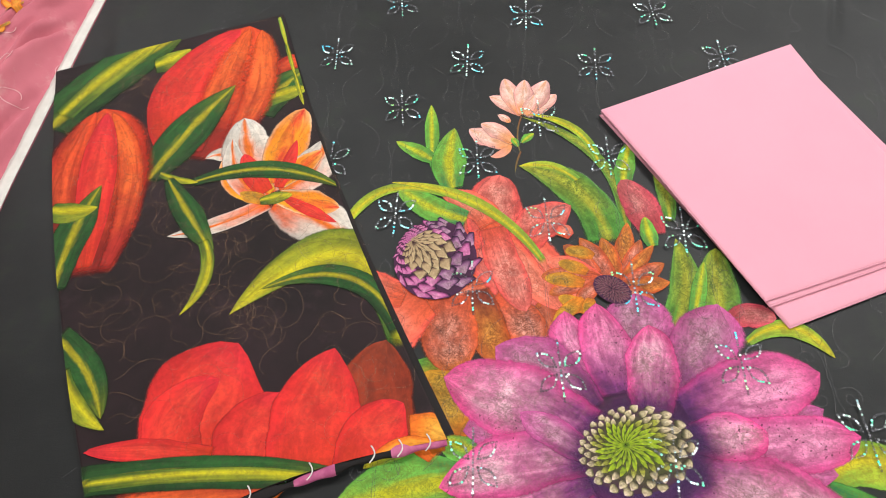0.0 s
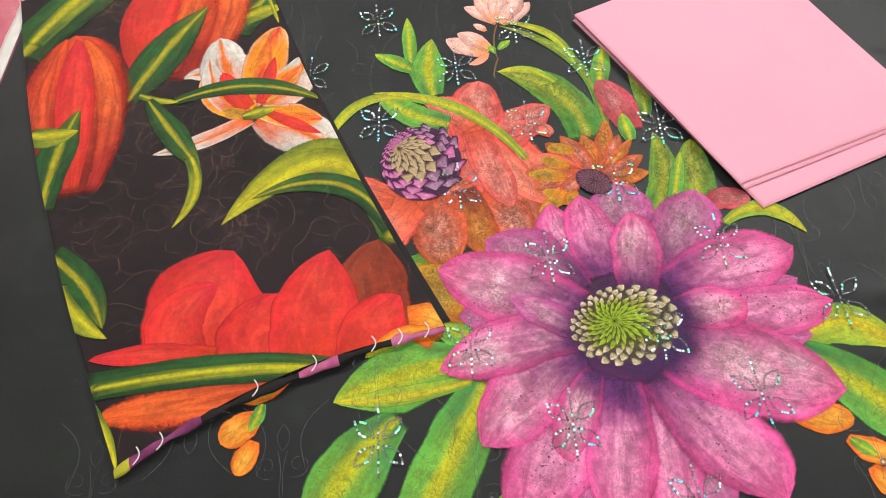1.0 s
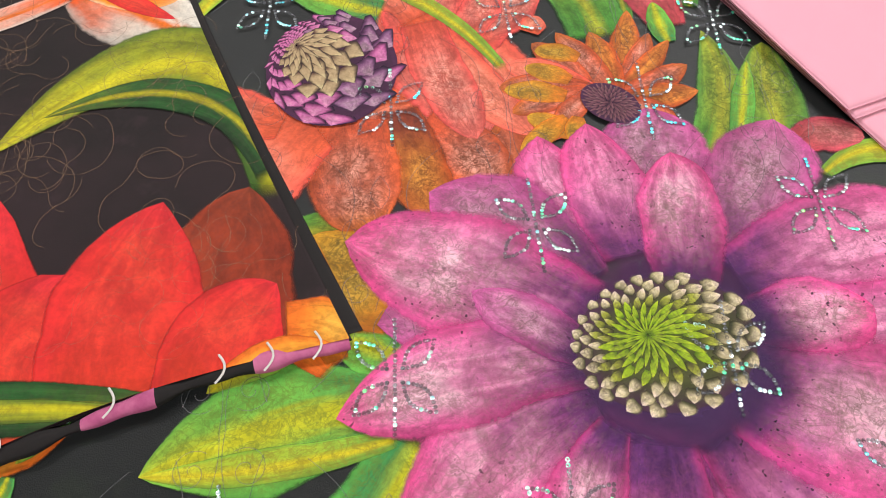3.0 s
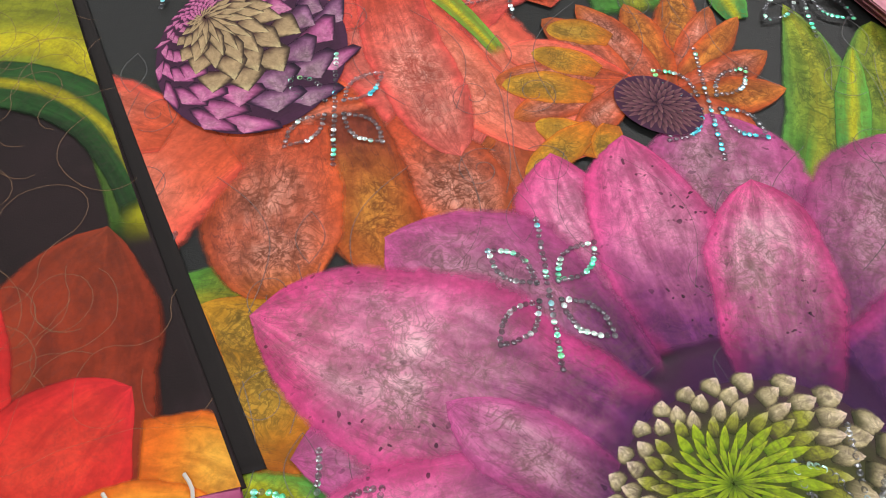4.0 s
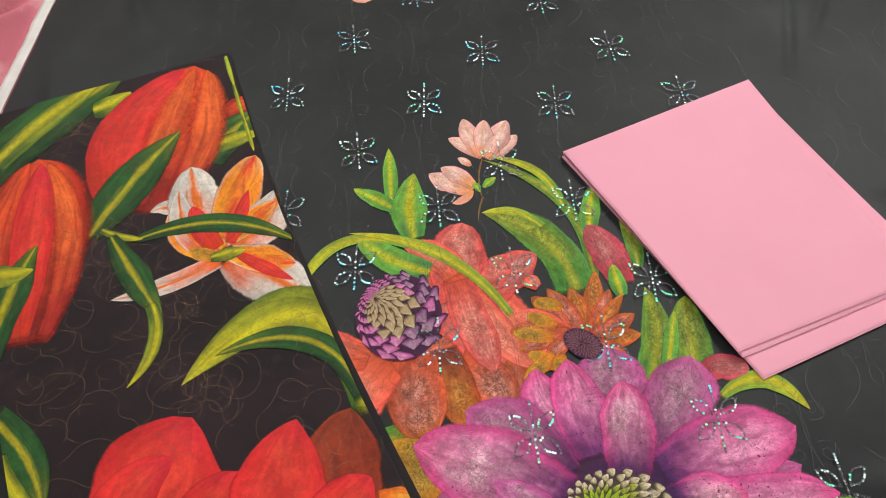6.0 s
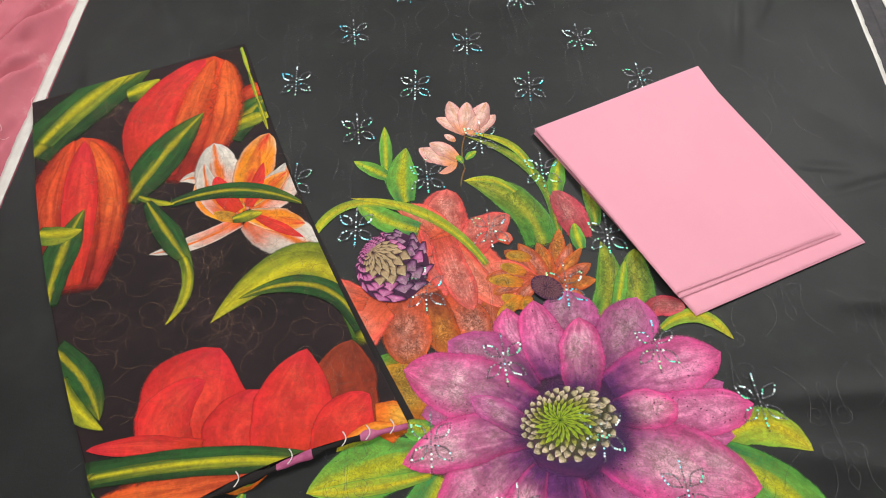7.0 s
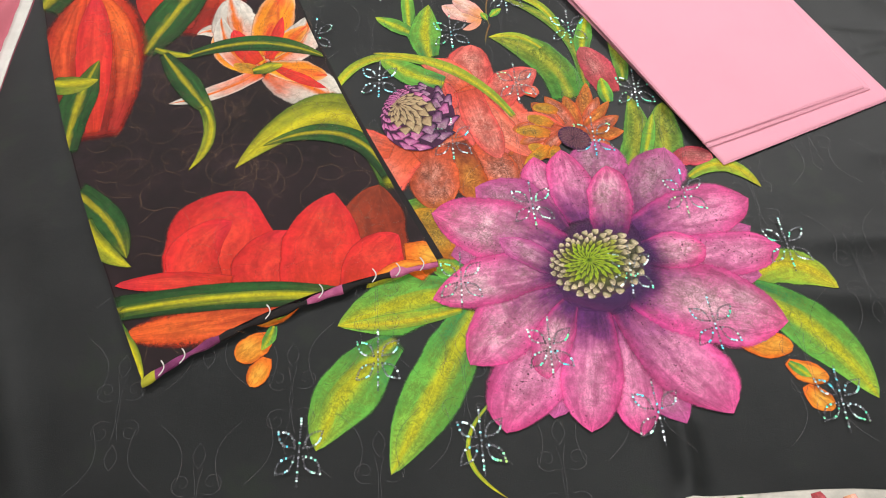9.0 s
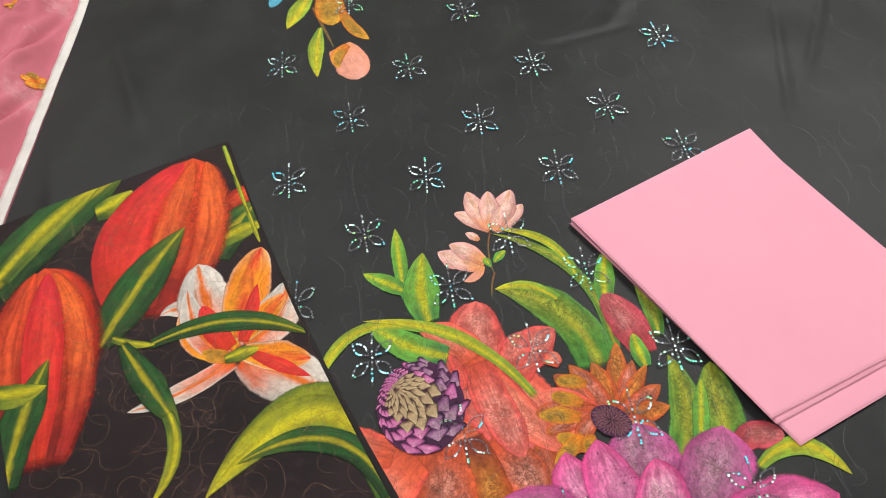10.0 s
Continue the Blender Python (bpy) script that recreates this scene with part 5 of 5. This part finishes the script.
blade(scarf_top, "petal", M_LILY_FLAME, -0.1690, 0.6020, -0.1290, 0.6500, -0.1460, 0.6300, 0.0124, 0.5, 0.5, 26, scarf_height, SCARF_EDGE)
blade(scarf_top, "petal", M_LILY, -0.1770, 0.5810, -0.2770, 0.5400, -0.2230, 0.5550, 0.0108, 0.8, 0.15, 27, scarf_height, SCARF_EDGE)
blade(scarf_top, "petal", M_SCARLET, -0.1810, 0.5930, -0.2140, 0.6490, -0.2000, 0.6190, 0.0118, 0.7, 0.7, 28, scarf_height, SCARF_EDGE)
blade(scarf_top, "petal", M_GOLD, -0.1760, 0.5830, -0.2100, 0.5950, -0.1940, 0.5870, 0.0079, 0.7, 0.6, 29, scarf_height, SCARF_EDGE)
blade(scarf_top, "petal", M_SCARLET, -0.1700, 0.5980, -0.1580, 0.6670, -0.1630, 0.6340, 0.0074, 0.6, 0.3, 30, scarf_height, SCARF_EDGE)
blade(scarf_top, "petal", M_SCARLET, -0.1610, 0.5860, -0.1040, 0.5510, -0.1320, 0.5670, 0.0062, 0.6, 0.3, 31, scarf_height, SCARF_EDGE)
blade(scarf_top, "stamen", M_LEAF_DUSK, -0.1880, 0.5820, -0.1540, 0.5900, -0.1710, 0.5860, 0.0073, 0.6, 0.5, 32, scarf_height, SCARF_EDGE)
blade(scarf_top, "leaf", M_LEAF_DEEP, -0.2680, 0.6090, -0.1020, 0.5960, -0.1850, 0.6260, 0.0119, 0.4, 0.2, 33, scarf_height, SCARF_EDGE)
blade(scarf_top, "stalk", M_LEAF_DUSK, -0.3040, 0.6260, -0.2580, 0.6110, -0.2810, 0.6150, 0.0048, 0.7, 0.5, 34, scarf_height, SCARF_EDGE)
blade(scarf_top, "leaf", M_LEAF_DEEP, -0.2930, 0.6190, -0.2250, 0.5170, -0.2590, 0.5660, 0.0147, 0.3, 0.25, 35, scarf_height, SCARF_EDGE)
blade(scarf_top, "leaf", M_LEAF_DUSK, -0.2390, 0.5350, -0.2450, 0.4470, -0.2280, 0.4900, 0.0071, 0.8, 0.1, 36, scarf_height, SCARF_EDGE)
blade(scarf_top, "leaf", M_LEAF_DUSK, -0.0240, 0.4090, -0.1970, 0.4460, -0.1190, 0.5150, 0.0237, 0.9, 0.1, 37, scarf_height, SCARF_EDGE)
blade(scarf_top, "leaf", M_LEAF_DEEP, -0.0330, 0.4210, -0.1720, 0.4730, -0.1010, 0.4880, 0.0119, 0.9, 0.1, 38, scarf_height, SCARF_EDGE)
blade(scarf_top, "leaf", M_LEAF_DEEP, -0.3600, 0.4290, -0.2930, 0.3460, -0.3220, 0.3950, 0.0162, 0.9, 0.3, 39, scarf_height, SCARF_EDGE)
blade(scarf_top, "leaf", M_LEAF_DUSK, -0.3440, 0.3960, -0.2870, 0.3360, -0.3190, 0.3580, 0.0092, 0.8, 0.2, 40, scarf_height, SCARF_EDGE)
blade(scarf_top, "petal", M_RUST_PLAIN, -0.0480, 0.2960, -0.0480, 0.4160, -0.0560, 0.3670, 0.0350, 0.9, 0.3, 41, scarf_height, SCARF_EDGE)
blade(scarf_top, "petal", M_SCARLET, -0.1820, 0.2930, -0.1830, 0.4160, -0.2020, 0.3550, 0.0569, 0.85, 0.5, 42, scarf_height, SCARF_EDGE)
blade(scarf_top, "petal", M_SCARLET, -0.2080, 0.2960, -0.1940, 0.3810, -0.2290, 0.3410, 0.0251, 0.8, 0.6, 43, scarf_height, SCARF_EDGE)
blade(scarf_top, "petal", M_SCARLET, -0.1390, 0.2880, -0.1390, 0.3670, -0.1480, 0.3280, 0.0410, 0.9, 0.5, 44, scarf_height, SCARF_EDGE)
blade(scarf_top, "petal", M_SCARLET, -0.1020, 0.2910, -0.0940, 0.4090, -0.1050, 0.3480, 0.0375, 0.9, 0.2, 45, scarf_height, SCARF_EDGE)
blade(scarf_top, "petal", M_SCARLET, -0.0600, 0.2940, -0.0300, 0.3550, -0.0540, 0.3240, 0.0295, 0.9, 0.4, 46, scarf_height, SCARF_EDGE)
blade(scarf_top, "petal", M_SCARLET, -0.1870, 0.3100, -0.3000, 0.3170, -0.2460, 0.3170, 0.0099, 0.9, 0.5, 47, scarf_height, SCARF_EDGE)
blade(scarf_top, "petal", M_TULIP, -0.0250, 0.3320, 0.0120, 0.3190, -0.0060, 0.3300, 0.0145, 0.8, 0.6, 48, scarf_height, SCARF_EDGE)
blade(scarf_top, "bud", M_TULIP, -0.0570, 0.2970, 0.0060, 0.3090, -0.0250, 0.3100, 0.0153, 0.5, 0.7, 49, scarf_height, SCARF_EDGE)
blade(scarf_top, "petal", M_FLAME, -0.1050, 0.2790, -0.2850, 0.2640, -0.2110, 0.2710, 0.0213, 0.7, 0.6, 50, scarf_height, SCARF_EDGE)
blade(scarf_top, "petal", M_SCARLET, -0.0540, 0.2830, -0.2100, 0.2450, -0.1380, 0.2690, 0.0104, 0.7, 0.3, 51, scarf_height, SCARF_EDGE)
blade(scarf_top, "leaf", M_LEAF_DEEP, -0.3020, 0.2920, -0.0430, 0.2860, -0.1680, 0.2980, 0.0140, 0.95, 0.15, 52, scarf_height, SCARF_EDGE)
blade(scarf_top, "leaf", M_LEAF_DUSK, -0.2960, 0.2880, -0.0600, 0.2870, -0.1740, 0.2960, 0.0060, 0.95, 0.2, 53, scarf_height, SCARF_EDGE)
blade(scarf_top, "leaf", M_LEAF_DUSK, -0.2920, 0.2760, -0.2600, 0.2220, -0.2750, 0.2480, 0.0076, 0.8, 0.5, 54, scarf_height, SCARF_EDGE)


def scarf_side(v, inset):
    """A place on the scarf's long edge, v of the way down it."""
    x = SCARF_EDGE[1][0] + (SCARF_EDGE[2][0] - SCARF_EDGE[1][0]) * v
    y = SCARF_EDGE[1][1] + (SCARF_EDGE[2][1] - SCARF_EDGE[1][1]) * v
    dx, dy = scarf_bow(x, y)
    return x + dx - inset, y + dy - inset * 0.3


for v0, v1, mat in ((0.01, 0.11, M_LEAF_YELLOW), (0.10, 0.20, M_LEAF_DUSK), (0.19, 0.29, M_LEAF_DUSK)):
    blade(scarf_top, "edge_print", mat, *scarf_side(v0, 0.0055), *scarf_side(v1, 0.0055), *scarf_side((v0 + v1) / 2, 0.0055), 0.0026, 0.8, 0.8, 14, scarf_height)


lines = []
for k in range(230):
    u, v = rng.uniform(0.03, 0.97), rng.uniform(0.03, 0.97)
    p = [(SCARF_EDGE[0][i] * (1 - u) + SCARF_EDGE[1][i] * u) * (1 - v) + (SCARF_EDGE[3][i] * (1 - u) + SCARF_EDGE[2][i] * u) * v for i in (0, 1)]
    x, y, a, line = p[0], p[1], rng.uniform(0, 6.28), []
    curl = rng.choice((-1, 1)) * rng.uniform(0.12, 0.35)
    for i in range(rng.randint(14, 34)):
        inside = all((x1 - x0) * (y - y0) - (y1 - y0) * (x - x0) < -0.001 for (x0, y0), (x1, y1) in zip(SCARF_EDGE, SCARF_EDGE[1:] + SCARF_EDGE[:1]))
        if not inside:
            break
        line.append((x, y))
        a += curl + rng.uniform(-0.2, 0.2)
        if rng.random() < 0.06:
            curl = -curl
        x, y = x + 0.0036 * math.cos(a), y + 0.0036 * math.sin(a)
    if len(line) > 3:
        lines.append(line)
threads("vermicelli_embroidery", lines, M_THREAD_WARM, scarf, 0.0002, scarf_height, 0.0008)


def hem_roll(parent, s0, s1, mat, label):
    """A stretch of the rolled lower hem."""
    a, b = np.array(SCARF_EDGE[3]), np.array(SCARF_EDGE[2])
    verts, n, m = [], max(4, int(80 * (s1 - s0))), 8
    for i in range(n + 1):
        s = s0 + (s1 - s0) * i / n
        p = a + (b - a) * s
        p = p + np.array(scarf_bow(p[0], p[1])) + np.array((0.0, 0.002 * math.sin(s * 9) - 0.003))
        rad = 0.0027 + 0.0007 * math.sin(s * 31) + 0.0005 * math.sin(s * 67)
        for j in range(m + 1):
            g = j / m * math.tau
            verts.append((p[0] - 0.3 * rad * math.cos(g), p[1] + 1.5 * rad * math.cos(g), 0.0090 + rad * math.sin(g) * 0.85))
    return mesh_object("rolled_hem", verts, grid_faces(n, m), mat, parent, label)


M_HEM_PLUM = cloth("plum_hem_cloth", (0.12, 0.02, 0.07), (0.26, 0.05, 0.16), 0.8, 0.05, 60.0, flecks=((0.05, 0.02, 0.03), 0.8))
M_HEM_ROSE = cloth("rose_hem_cloth", (0.36, 0.06, 0.17), (0.54, 0.15, 0.28), 0.8, 0.05, 60.0, flecks=((0.20, 0.06, 0.12), 0.6))
M_HEM_LIME = cloth("lime_hem_cloth", (0.34, 0.34, 0.03), (0.46, 0.42, 0.03), 0.8, 0.05, 60.0)
for s0, s1, mat, label in ((0.0, 0.045, M_HEM_LIME, "lime hem corner"), (0.045, 0.26, M_HEM_PLUM, "plum rolled hem"), (0.26, 0.56, M_SCARF_EDGE, "black rolled hem"), (0.56, 0.68, M_HEM_ROSE, "rose rolled hem"), (0.68, 0.84, M_SCARF_EDGE, "black rolled hem"), (0.84, 1.0, M_HEM_ROSE, "rose rolled hem")):
    hem = hem_roll(scarf, s0, s1, mat, label)
lines = []
for s in (0.06, 0.13, 0.42, 0.60, 0.78, 0.86, 0.94):
    x, y = [SCARF_EDGE[3][i] * (1 - s) + SCARF_EDGE[2][i] * s for i in (0, 1)]
    x, y = x + scarf_bow(x, y)[0], y + scarf_bow(x, y)[1]
    lines.append([(x + 0.004 * math.sin(k * 0.5), y - 0.007 + k * 0.0024) for k in range(7)])
threads("tacking_stitches", lines, M_WHITE_THREAD, scarf, 0.0006, lambda x, y: 0.0124, 0.0)

# ---- the folded pink cotton ----
pink = tagged(new("folded_pink_cotton"), "plain pink cotton cloth folded into a flat bundle", "cloth")
PL, PT, PR, PB = (0.1750, 0.6840), (0.4000, 0.7730), (0.5090, 0.4880), (0.3070, 0.4150)
wave = lambda x, y: 0.0005 * math.sin(x * 21 + y * 9) + 0.0004 * math.sin(y * 26 - x * 5)
folded_layer("bottom_fold", [PL, PT, PR, PB], 0.0055, lambda x, y: 0.0092 + wave(x, y), M_PINK, pink, bows=(0, -0.012, 0, 0.004), rim=0.004)
folded_layer("middle_fold", [(0.1760, 0.6850), (0.3980, 0.7720), (0.4860, 0.4990), (0.2940, 0.4350)], 0.0094, lambda x, y: 0.0125 + wave(x, y), M_PINK, pink, bows=(0, -0.012, 0, 0.002), rim=0.003)
folded_layer("top_fold", [(0.1756, 0.6846), (0.3990, 0.7720), (0.4780, 0.4990), (0.2900, 0.4390)], 0.0127, lambda x, y: 0.0158 + wave(x, y), M_PINK, pink, bows=(0, -0.012, 0, 0.003), rim=0.004)
